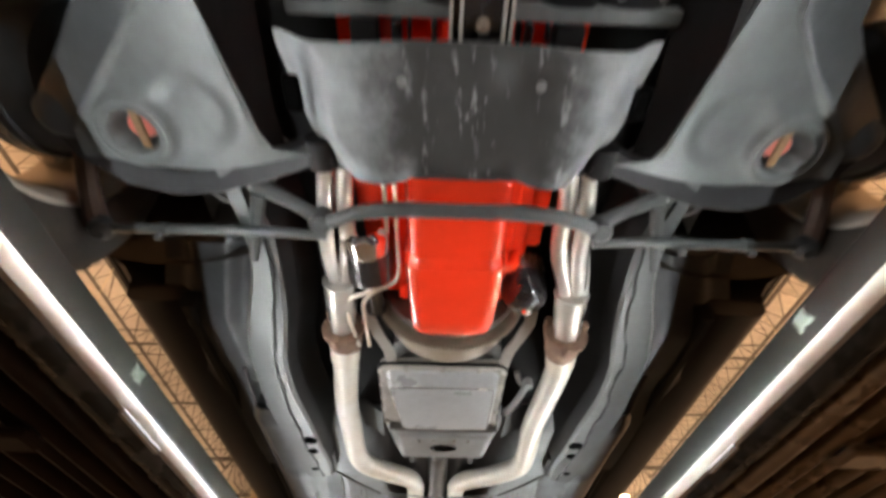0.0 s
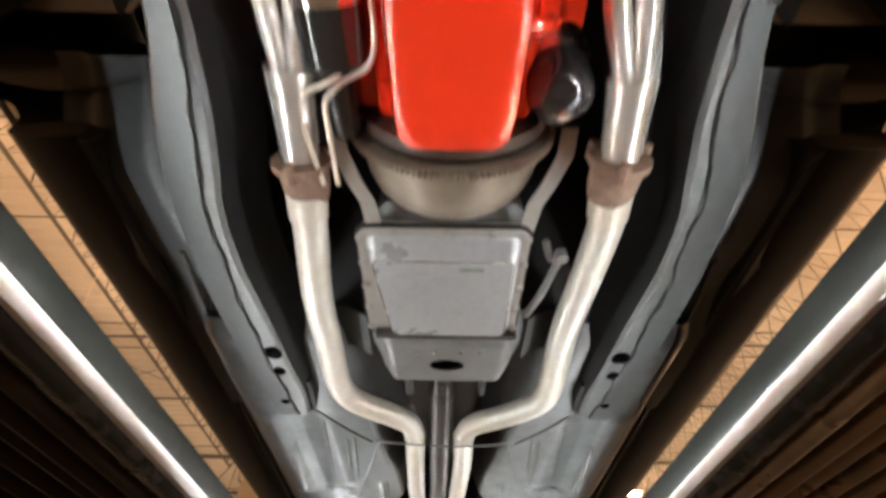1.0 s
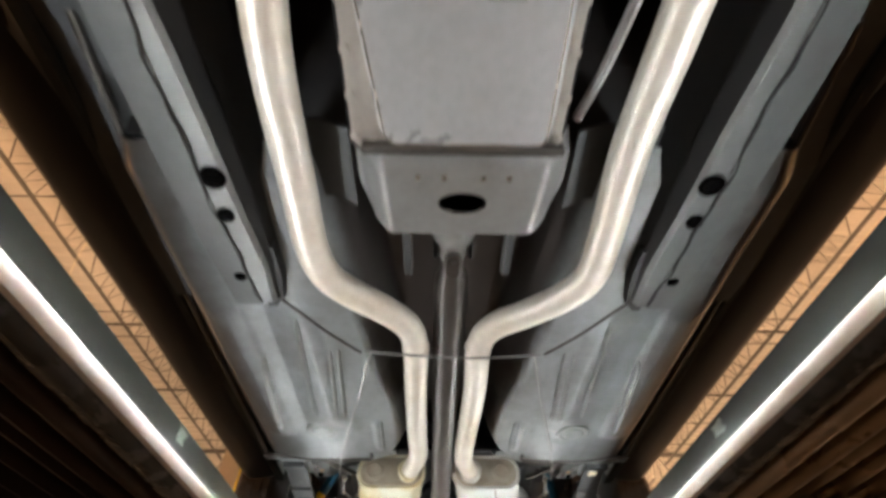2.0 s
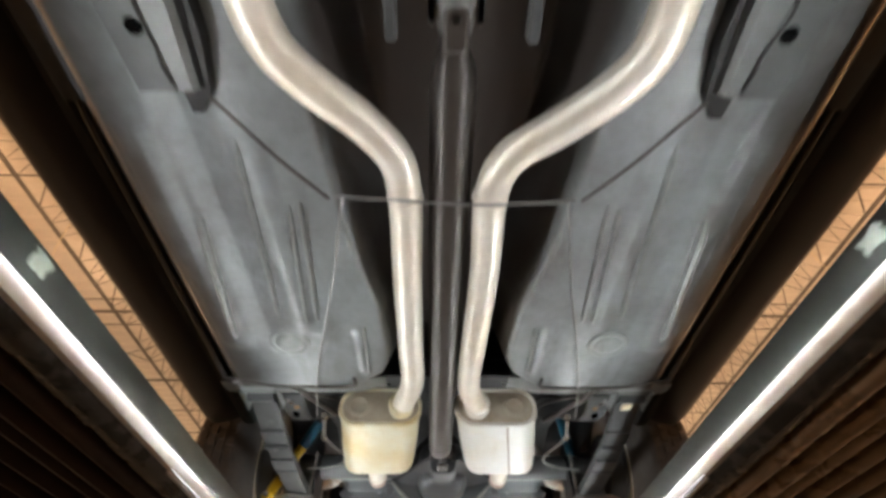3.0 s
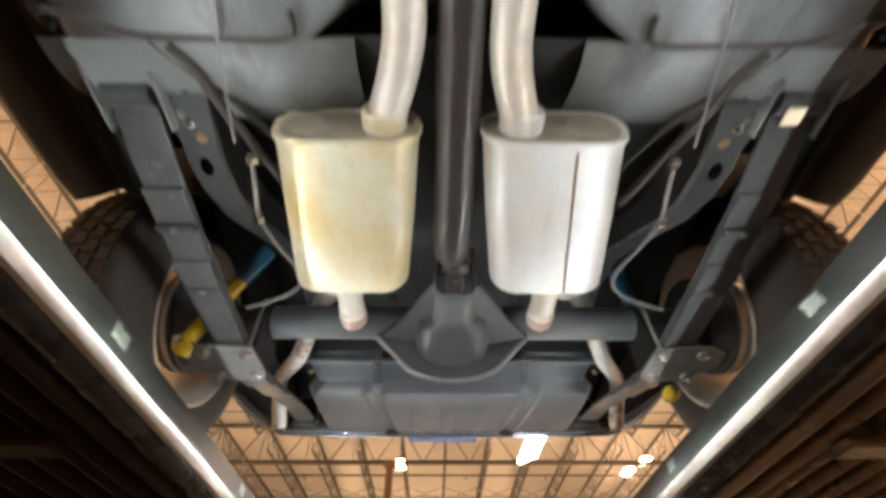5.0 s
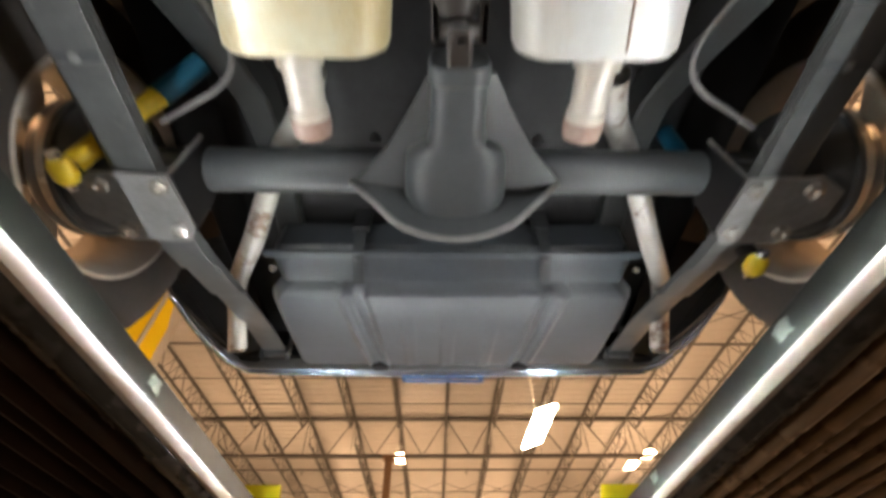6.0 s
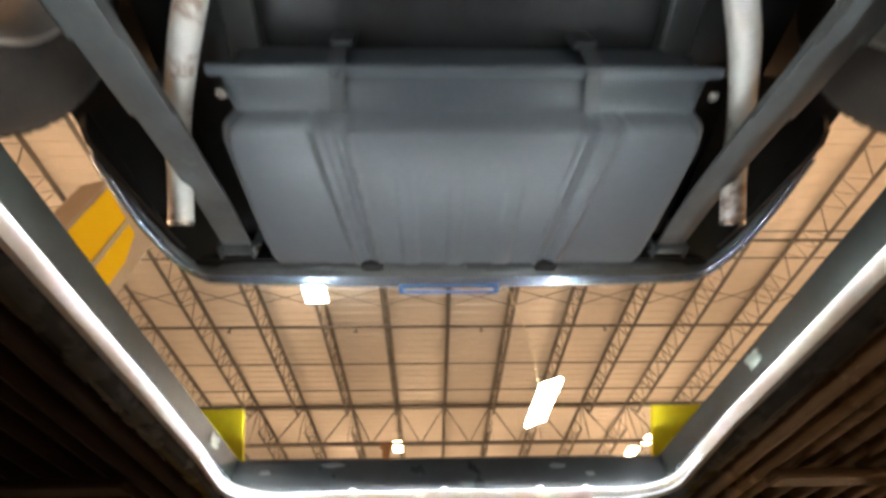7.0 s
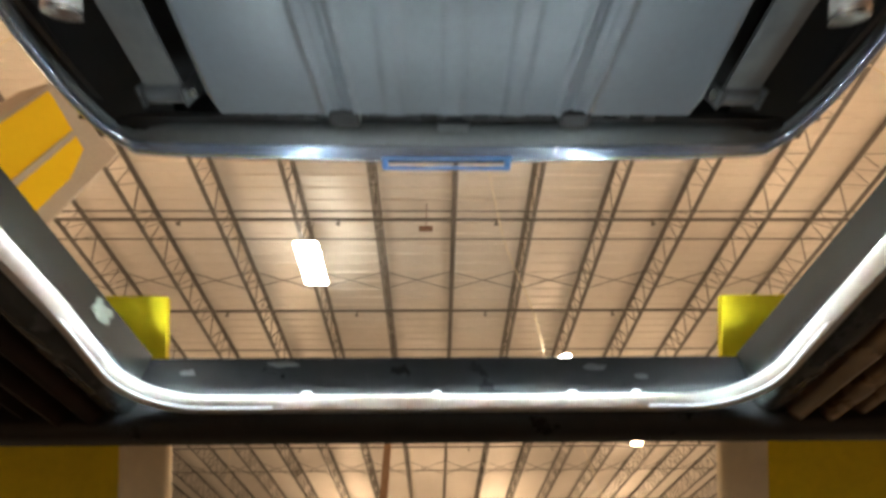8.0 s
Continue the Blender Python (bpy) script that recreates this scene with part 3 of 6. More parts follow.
def lift():
    lf = thing("car_lift", "dark steel drive-on car lift with light strips round its inner frame", "car lift", at=(0, 0, 0))
    for xi, sgn in ((XL, -1), (XR, 1)):
        xo = xi + sgn * 0.52
        a, b = sorted((xi + sgn * 0.020, xo))
        Shape().box(a, b, YF - 0.4, YR + 0.06, DECK - 0.012, DECK, 0.003).make("runway_deck", DECKTOP, lf, "scuffed dark steel runway top", smooth=False)
        # inner side beam: its foot curls outward below the light strip
        c = [(0.020, DECK - 0.049), (0, DECK - 0.049), (0, DECK - 0.060), (0.001, DECK - 0.074), (0.005, DECK - 0.084), (0.012, DECK - 0.090), (0.022, DECK - 0.092), (0.034, DECK - 0.090), (0.034, DECK - 0.084), (0.030, DECK - 0.080)]
        Shape().loft([[(xi + sgn * u, y, z) for u, z in c] for y in (YF - 0.4, YR + 0.05)]).make("inner_beam", STEEL_IN, lf, "dark steel beam with residue and reflection streaks")
        Shape().box(*sorted((xi + sgn * 0.013, xi + sgn * 0.019)), YF - 0.4, YR - 0.002, DECK - 0.048, DECK + 0.009, 0.001).make("upper_web", WEBGREY, lf, "worn dark upper web of the beam", smooth=False)
        Shape().box(*sorted((xo, xo - sgn * 0.04)), YF - 0.4, YR + 0.05, DECK - 0.14, DECK - 0.013, 0.004).make("outer_beam", STEEL, lf)
        # the left underside's shade and the right one's warm light are in the colours
        under = WORNLIT if sgn > 0 else UNDERSHADE
        bars = ((0.056, 0.013, 0.098), (0.104, 0.011, 0.10), (0.158, 0.010, 0.09), (0.215, 0.010, 0.09), (0.275, 0.010, 0.09), (0.335, 0.010, 0.09), (0.395, 0.010, 0.09), (0.45, 0.010, 0.09))
        for off, hw, dp in bars:
            x0 = xi + sgn * off
            r = Shape()
            r.loft([[(x0 - hw, y, DECK - 0.013), (x0 - hw * 0.9, y, DECK - dp + 0.008), (x0 - hw * 0.65, y, DECK - dp - 0.001), (x0 - hw * 0.2, y, DECK - dp - 0.006), (x0 + hw * 0.3, y, DECK - dp - 0.006), (x0 + hw * 0.7, y, DECK - dp), (x0 + hw, y, DECK - dp + 0.010), (x0 + hw, y, DECK - 0.013)] for y in (YF - 0.4, YR)])
            r.make("stiffener", under, lf, "worn steel stiffener, its brown light painted in" if sgn > 0 else "steel stiffener shaded to black", 50)
        for k in range(5):
            y0 = YF + 0.75 + k * 1.10
            Shape().box(*sorted((xi + sgn * 0.10, xo - sgn * 0.05)), y0, y0 + 0.05, DECK - 0.125, DECK - 0.108, 0.004).make("cross_rib", under, lf, smooth=False)
        # yellow ramp, folded up behind the runway
        rx0, rx1 = sorted((xi + sgn * 0.026, xo))
        Shape().loft([[(rx0, y, z), (rx1, y, z), (rx1, y + 0.012, z + 0.004), (rx0, y + 0.012, z + 0.004)] for y, z in ((4.10, 1.815), (4.29, 1.625), (5.0, 0.90))]).make("ramp_plate", LIFTYELLOW, lf, "yellow painted ramp plate", smooth=False)
        # rounded rail under the ramp, its lit face put into the cream colour
        e0, e1 = sorted((xi + sgn * 0.004, xi + sgn * 0.090))
        ring = rounded(e0, e1, -0.03, 0.0, 0.012, 3)
        Shape().loft([[(x, y + w, z) for x, w in ring] for y, z in ((4.265, 1.640), (4.95, 0.945))]).make("ramp_rail", CREAM, lf, "rail under the ramp, coloured cream as a lit face")
    # rear and front cross beams
    for yb, sgn in ((YR, 1), (YF, -1)):
        c = [(0, DECK + 0.006), (0, DECK - 0.10), (0.006, DECK - 0.112), (0.016, DECK - 0.12), (0.034, DECK - 0.122), (0.034, DECK + 0.006)]
        Shape().loft([[(x, yb + sgn * u, z) for u, z in c] for x in (XL - 0.6, XR + 0.6)]).make("cross_beam", STEEL, lf, "black cross beam with residue and reflection streaks")
    # posts at the four corners
    for x in (XL - 0.62, XR + 0.62):
        for y in (YF, YR + 0.02):
            Shape().box(x - 0.08, x + 0.08, y - 0.07, y + 0.09, 0.0, 1.62, 0.012).make("post", STEEL, lf, smooth=False)
    return lf


def strip_path(off):
    """The line of the light strip along both runways and the rear beam, off metres inside them."""
    r, pts = 0.10, []
    x0, x1, y1 = XL + off, XR - off, YR - off
    pts.append((x1, YF))
    for k in range(24):
        pts.append((x1, YF + (y1 - r - YF) * k / 24))
    for cx, a in ((x1 - r, 0), (x0 + r, 90)):
        for k in range(11):
            q = radians(a + 9 * k)
            pts.append((cx + r * math.cos(q), y1 - r + r * math.sin(q)))
    for k in range(24, -1, -1):
        pts.append((x0, YF + (y1 - r - YF) * k / 24.5))
    return pts


def strip_dip(y):
    """The strip sits a little lower on the rear beam."""
    return -0.013 * smooth01((y - 3.85) / 0.25)


def strip_band(section, path=strip_path, solid=True):
    """A band along the strip's line; section: rows of distance from the frame and height."""
    lines = [[(*p, z + strip_dip(p[1])) for p in path(o)] for o, z in section]
    return Shape().loft([[l[i] for l in lines] for i in range(len(lines[0]))], cap=solid, closed=solid)


def corner_run(sgn, y0, reach):
    """A short run of strip round one rear corner, from y0 on the side to reach metres along the rear beam."""
    def path(off):
        r, x1, y1 = 0.10, (XR - off if sgn > 0 else XL + off), YR - off
        pts = [(x1, y0), (x1, (y0 + y1 - r) / 2)]
        pts += [(x1 - sgn * r * (1 - math.cos(radians(9 * k))), y1 - r + r * math.sin(radians(9 * k))) for k in range(11)]
        return pts + [(x1 - sgn * (r + reach * k), y1) for k in (0.5, 1.0)]
    return path


def side_run(x, face, y0, y1):
    return lambda off: [(x + face * off, y0 + (y1 - y0) * k / 6) for k in range(7)]


def bead_section(depth, z, r):
    return [(depth + r * math.cos(radians(a)), z + r * math.sin(radians(a))) for a in range(-90, 91, 30)]


the_lift = lift()
strip_band([(0.0010, DECK - 0.0765), (0.0084, DECK - 0.0755), (0.0084, DECK - 0.0742), (0.0024, DECK - 0.0738), (0.0018, DECK - 0.0560), (0.0010, DECK - 0.0540)]).make("strip_channel", FOIL, the_lift, "silver channel of the light strip")
strip_band(bead_section(0.0026, DECK - 0.0515, 0.0009)).make("led_strip", LED, the_lift, "glowing white light strip")
strip_band([(0.0080, DECK - 0.0745), (0.0082, DECK - 0.0690), (0.0082, DECK - 0.0630), (0.0080, DECK - 0.0570), (0.0076, DECK - 0.0530), (0.0070, DECK - 0.0512)], solid=False).make("strip_cover", COVER, the_lift, "milky cover film of the light strip")
overlaps = [side_run(XL, 1, 0.615, 0.745), side_run(XR, -1, 0.682, 0.777), side_run(XL, 1, 2.11, 2.265), side_run(XR, -1, 2.127, 2.279), corner_run(-1, 3.92, 0.10), corner_run(1, 3.93, 0.06)]
for k, run in enumerate(overlaps):
    zo = DECK - (0.0752 if k < 4 else 0.0715)
    strip_band(bead_section(0.0086, zo, 0.0005), run).make("strip_overlap", LED_DIM, the_lift, "glowing overlap of the light strip")
    if k < 4:
        strip_band([(0.0015, DECK - 0.082), (0.0058, DECK - 0.0815), (0.0064, DECK - 0.0770), (0.0015, DECK - 0.0768)], run).make("overlap_backing", FOIL, the_lift)

# bits of tape that hold the strip
rt = random.Random(4)
for x, y, face in ((XL, 0.62, 1), (XL, 1.68, 1), (XL, 2.70, 1), (XL, 3.30, 1), (XL, 3.98, 1), (XR, 0.45, -1), (XR, 1.63, -1), (XR, 2.62, -1), (XR, 3.15, -1), (XR, 3.7, -1)):
    s = Shape()
    w, h = 0.014 + 0.008 * rt.random(), 0.012
    n = 5
    def bit(u, v):
        return (x - face * (0.008 + 0.004 * rt.random()), y + (u - 0.5) * w * 2 + 0.006 * rt.random(), DECK - 0.024 + v * h * 1.8 + 0.004 * rt.random())
    s.grid(n, 4, bit, 0.0)
    s.make("tape_bit", TAPE, the_lift, "crumpled piece of pale tape")
for x, w in ((-0.20, 0.008), (0.0, 0.007), (0.21, 0.008), (0.31, 0.006)):
    Shape().box(x - w, x + w, YR - 0.010, YR - 0.001, DECK - 0.0625, DECK - 0.058, 0.002).make("strip_clip", TAPE, the_lift, "small clear clip", smooth=False)

# pale scrapes on the rear beam
for x, w, z in ((-0.40, 0.014, -0.022), (-0.25, 0.030, -0.006), (0.26, 0.022, -0.014), (0.33, 0.012, -0.030)):
    s = Shape().plate([(x + w * math.cos(q) * (0.7 + 0.3 * rt.random()), DECK + z + 0.008 * math.sin(q) * (0.4 + 0.6 * rt.random())) for q in (radians(24 * k) for k in range(15))], 0.0, 0.0008)
    s.v = [(a, YR - 0.0012 + c, b) for a, b, c in s.v]
    s.make("scrape", SPRINGGREY, the_lift, "pale scrape on the black beam", smooth=False)

# control column of the lift
cc = thing("control_column", "tan lift control column with orange-yellow panel", "column", at=(-1.37, 4.34, 0))
cc.rotation_euler = (0, 0, radians(-14))
Shape().box(-0.17, 0.0, -0.16, 0.16, 0.0, 2.93, 0.008).make("column_body", TAN, cc, smooth=False)
Shape().add([(0.004, -0.15, 1.9), (0.004, 0.10, 1.9), (0.004, 0.10, 2.66), (0.004, 0.06, 2.80), (0.004, -0.13, 2.86), (0.004, -0.15, 2.86)], [(0, 1, 2, 3, 4, 5)]).make("panel", ORANGE, cc, "orange-yellow panel")
Shape().box(0.005, 0.012, -0.012, 0.008, 1.9, 2.82).make("panel_trim", TAN, cc, smooth=False)


# ---------------------------------------------------------------- the car, seen from below
car = thing("car", "old coupe on the lift, grey underbody, red engine, dual exhaust", "car", at=(CX, 1.7, DECK))

# --- floor pan with tunnel, beads and plugs
TUNNEL = [(1.2, 0.25), (1.5, 0.225), (1.75, 0.200), (1.93, 0.178), (2.06, 0.145), (2.25, 0.132), (2.33, 0.16), (2.40, 0.25)]
FLOOR_Z = 1.956


def bead(d, y, centre, y0, y1, w, depth):
    end = smooth01((y - y0) / 0.05) * smooth01((y1 - y) / 0.05)
    return depth * end * max(0.0, 1 - abs(d - centre) / w) ** 0.7 if abs(d - centre) < w else 0.0


def floor_height(x, y):
    d = abs(x - CX)
    z = FLOOR_Z - 0.012 * smooth01((d - 0.2) / 0.15)
    th = lerp(TUNNEL, y)
    if d < th + 0.02:
        z += 0.21 * smooth01((th + 0.02 - d) / 0.075)
    z += 0.05 * smooth01((d - 0.54) / 0.07)
    z += bead(d, y, 0.336, 1.62, 2.14, 0.03, -0.006)
    z += bead(d, y, 0.420, 1.50, 2.20, 0.05, 0.008) + bead(d, y, 0.500, 1.60, 2.22, 0.04, -0.010)
    z += bead(d, y, 0.215, 2.12, 2.34, 0.014, -0.008)
    z += 0.02 * smooth01((1.30 - y) / 0.07)
    r = math.hypot((d - 0.36) / 1.25, y - 2.19)
    z += (0.003 + 0.003 * noise.noise(Vector((x * 40, y * 40, 3)))) * smooth01((0.06 - r) / 0.02)
    z += 0.003 * noise.noise(Vector((x * 5, y * 5, 0)))
    return z


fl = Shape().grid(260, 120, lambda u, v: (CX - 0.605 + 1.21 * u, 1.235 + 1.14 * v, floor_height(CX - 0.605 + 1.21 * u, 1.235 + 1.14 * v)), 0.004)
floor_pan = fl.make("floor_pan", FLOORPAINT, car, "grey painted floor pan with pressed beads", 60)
for sx in (-1, 1):
    for d0, y0, d1, y1, r in ((0.276, 1.77, 0.300, 2.11, 0.0055), (0.296, 1.775, 0.322, 2.11, 0.0055), (0.350, 1.64, 0.385, 2.10, 0.007), (0.462, 1.80, 0.495, 2.16, 0.009), (0.20, 2.13, 0.205, 2.33, 0.005)):
        n = 10
        pts = [(CX + sx * (d0 + (d1 - d0) * k / n), y0 + (y1 - y0) * k / n, floor_height(CX + sx * (d0 + (d1 - d0) * k / n), y0 + (y1 - y0) * k / n) + (0.6 if k in (0, n) else -0.15) * r) for k in range(n + 1)]
        Shape().tube(pts, [r * (0.4 if k in (0, n) else 1) for k in range(n + 1)], 8, 2).make("bead", UNDERCOAT, floor_pan)
for sx in (-1, 1):
    plug_z = floor_height(CX + sx * 0.38, 2.185)
    Shape().lathe([(-0.004, 0.050), (0.002, 0.049), (0.0045, 0.044), (0.003, 0.038), (0.0015, 0.034), (0.004, 0.030), (0.0055, 0.024), (0.003, 0.012), (0.003, 0.003)], (CX + sx * 0.38, 2.185, plug_z), (0, 0, -1), 28).make("drain_plug", UNDERCOAT, floor_pan, "round pressed drain plug", 50)
# rear floor: kick-up, seat pan, boot floor
REAR = [(2.372, 1.975), (2.40, 2.0), (2.50, 2.07), (2.62, 2.20), (2.8, 2.27), (3.2, 2.30), (3.36, 2.26), (3.5, 2.27), (3.95, 2.27)]
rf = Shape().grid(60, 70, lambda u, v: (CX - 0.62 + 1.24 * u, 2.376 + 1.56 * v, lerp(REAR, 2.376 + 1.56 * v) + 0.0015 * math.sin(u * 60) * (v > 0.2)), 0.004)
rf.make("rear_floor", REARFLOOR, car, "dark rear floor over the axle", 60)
# step flange at the rear end of the floor
for sx in (-1, 1):
    a = [(0.245, 2.335), (0.255, 2.372), (0.36, 2.372), (0.46, 2.368), (0.53, 2.345), (0.585, 2.335)]
    Shape().tube([(CX + sx * d, y, FLOOR_Z - 0.012) for d, y in a], 0.005, 8, 4).make("seam_sealer", CABLE, car)
    # sheet behind the seam
    Shape().grid(14, 10, lambda u, v: (CX + sx * (0.17 + 0.44 * u), 2.378 + 0.15 * v, FLOOR_Z + 0.002 + 0.07 * v * v + 0.02 * smooth01((0.25 - u) / 0.25)), 0.003).make("kick_panel", UNDERCOAT, car)
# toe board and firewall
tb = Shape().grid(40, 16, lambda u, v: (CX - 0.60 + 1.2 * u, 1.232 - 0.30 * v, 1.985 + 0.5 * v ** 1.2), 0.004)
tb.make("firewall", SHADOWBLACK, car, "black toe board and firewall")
for sx in (-1, 1):
    def toe_sheet(u, v):
        y = 0.70 + 0.90 * v
        d = 0.425 + (lerp([(0.80, 0.70), (1.05, 0.675), (1.25, 0.615), (1.60, 0.60)], y) - 0.425) * u
        z = 2.005 - 0.045 * smooth01((y - 0.95) / 0.55)
        z -= 0.020 * smooth01((d - 0.50) / 0.05) * smooth01((0.66 - d) / 0.04) * smooth01((1.15 - y) / 0.16)
        z += 0.022 * smooth01((d - 0.475) / 0.012) * smooth01((0.56 - d) / 0.012) * smooth01((y - 1.12) / 0.05)
        z += 0.11 * smooth01((0.88 - y) / 0.18) + 0.002 * noise.noise(Vector((d * 9, y * 9, sx)))
        return (CX + sx * d, y, z)
    toe = Shape().grid(40, 60, toe_sheet, 0.004).make("toe_panel", CHASSIS, car, "dark pressed panel between rail and sill", 50)
    Shape().lathe([(0, 0.015), (0.002, 0.015), (0.0025, 0.012)], (CX + sx * 0.620, 0.895, toe_sheet(0.74, 0.217)[2] + 0.001), (0, 0, -1), 16).make("panel_hole", HOLE, toe, "round hole in the panel")

# --- sub-frame
OUT = [(-0.6, 0.42), (0.2, 0.43), (0.33, 0.42), (0.42, 0.402), (0.50, 0.385), (0.56, 0.383), (0.62, 0.394), (0.73, 0.427), (0.83, 0.450), (1.04, 0.462), (1.25, 0.457), (1.58, 0.445)]
INN = [(-0.6, 0.36), (0.2, 0.375), (0.33, 0.372), (0.42, 0.358), (0.50, 0.333), (0.59, 0.332), (0.70, 0.338), (0.80, 0.357), (0.88, 0.376), (1.0, 0.378), (1.17, 0.364), (1.45, 0.352), (1.6, 0.366)]
RZ = [(-0.6, 1.98), (0.15, 1.965), (0.5, 1.905), (0.72, 1.882), (1.0, 1.876), (1.3, 1.880), (1.6, 1.905)]


def rail(sx):
    rings, inner = [], []
    front, cut = [], 0.33
    for y in [-0.6 + 0.05 * i for i in range(19)] + [cut] + [0.36 + 0.05 * i for i in range(25)]:
        o, i, z = lerp(OUT, y), lerp(INN, y), lerp(RZ, y)
        m = o - min(0.058, 0.74 * (o - i))
        sec = [(o + 0.006, z + 0.10), (o, z + 0.010), (o - 0.007, z), (m + 0.004, z), (m + 0.001, z), (m - 0.001, z + 0.0035), (i + 0.007, z + 0.0045), (i, z + 0.014), (i - 0.002, z + 0.10)]
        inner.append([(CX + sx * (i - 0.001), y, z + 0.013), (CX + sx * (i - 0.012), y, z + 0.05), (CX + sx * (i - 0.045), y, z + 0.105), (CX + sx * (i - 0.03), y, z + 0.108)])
        (rings if y >= cut else front).append([(CX + sx * d, y, q) for d, q in sec])
    r = Shape().loft(rings).make("subframe_rail", RAILGREY, car, "grey painted sub-frame rail", 28)
    # front part and inner wall: shade painted as near-black
    Shape().loft(front + rings[:1]).make("front_rail", REARFLOOR, r, "front part of the rail, shaded to black", 28)
    Shape().loft(inner).make("rail_inner_wall", SHADOWBLACK, r, "inner side of the rail, shaded to black")
    for d, y, rad in ((0.380, 1.252, 0.018), (0.384, 1.325, 0.013), (0.406, 1.475, 0.010)):
        rz = lerp(RZ, y)
        Shape().lathe([(0, rad * 1.12), (0.0025, rad * 1.1), (0.003, rad)], (CX + sx * d, y, rz + 0.003 if d < 0.4 else rz + 0.001), (0, 0, -1), 18).make("rail_hole", HOLE, r, "round hole in the rail")
    # a black hooked solid stands for the shaded opening at the end
    Shape().loft([[(CX + sx * (c - w), y, z), (CX + sx * (c + w), y, z), (CX + sx * (c + w), y, z + 0.05), (CX + sx * (c - w), y, z + 0.05)] for y, c, w, z in ((1.42, 0.352, 0.012, 1.915), (1.50, 0.360, 0.020, 1.918), (1.57, 0.374, 0.019, 1.925), (1.605, 0.388, 0.008, 1.935))]).make("rail_bracket", SHADOWBLACK, r, "black open end of the rail")
    # a wavy dark line for the open crack along the seam
    pts = [(CX + sx * (lerp(OUT, y) - min(0.058, 0.74 * (lerp(OUT, y) - lerp(INN, y))) + 0.003 * math.sin(y * 31 + sx) + 0.002 * math.sin(y * 83)), y, lerp(RZ, y) + 0.0015) for y in np.arange(0.40, 1.56, 0.025)]
    Shape().tube(pts, [0.0028 + 0.0008 * math.sin(k * 1.7) for k in range(len(pts))], 6, 2).make("seam", SHADOWBLACK, r, "dark open seam")
    # body mount
    Shape().lathe([(0, 0.05), (0.03, 0.05), (0.035, 0.035)], (CX + sx * 0.41, 0.98, 1.99), (0, 0, -1), 18).make("body_mount", RUBBER, r)
    return r


for sx in (-1, 1):
    rail(sx)
# engine cross member: a curved stamped sheet between the control arms
def xm(u, v):
    y = 0.178 + 0.195 * v
    half = lerp([(0.178, 0.268), (0.20, 0.262), (0.25, 0.25), (0.30, 0.235), (0.37, 0.205)], y)
    d = (u * 2 - 1) * half
    k = abs(u * 2 - 1)
    z = 1.905 - 0.035 * smooth01((k - 0.25) / 0.35) * 0.6 + 0.05 * smooth01((k - 0.75) / 0.25)
    z += 0.012 * smooth01((0.20 - y) / 0.03) - 0.010 * smooth01((y - 0.24) / 0.1) + 0.006 * math.sin(u * 21) * math.sin(v * 8)
    return (CX + d, y, z)


xmember = Shape().grid(60, 24, xm, 0.006).make("front_cross_member", PATCHEDGREY, car, "grey stamped cross member with dark middle", 50)
Shape().grid(40, 8, lambda u, v: (CX - 0.205 + 0.41 * u, 0.371 + 0.004 * v, 1.886 + 0.10 * v + 0.03 * abs(2 * u - 1) ** 3), 0.004).make("cross_member_wall", CHASSIS, xmember)
for d, y in ((0.10, 0.226), (-0.09, 0.226)):
    bolt(xmember, (CX + d, y, xm(0.5 + d / 0.5, (y - 0.178) / 0.195)[2] - 0.004), r=0.005, h=0.006, mat=CAST)
for sx in (-1, 1):
    Shape().box(CX + sx * 0.24 - 0.012, CX + sx * 0.24 + 0.012, 0.22, 0.27, 1.888, 1.90, 0.004).make("slot", HOLE, xmember, smooth=False)


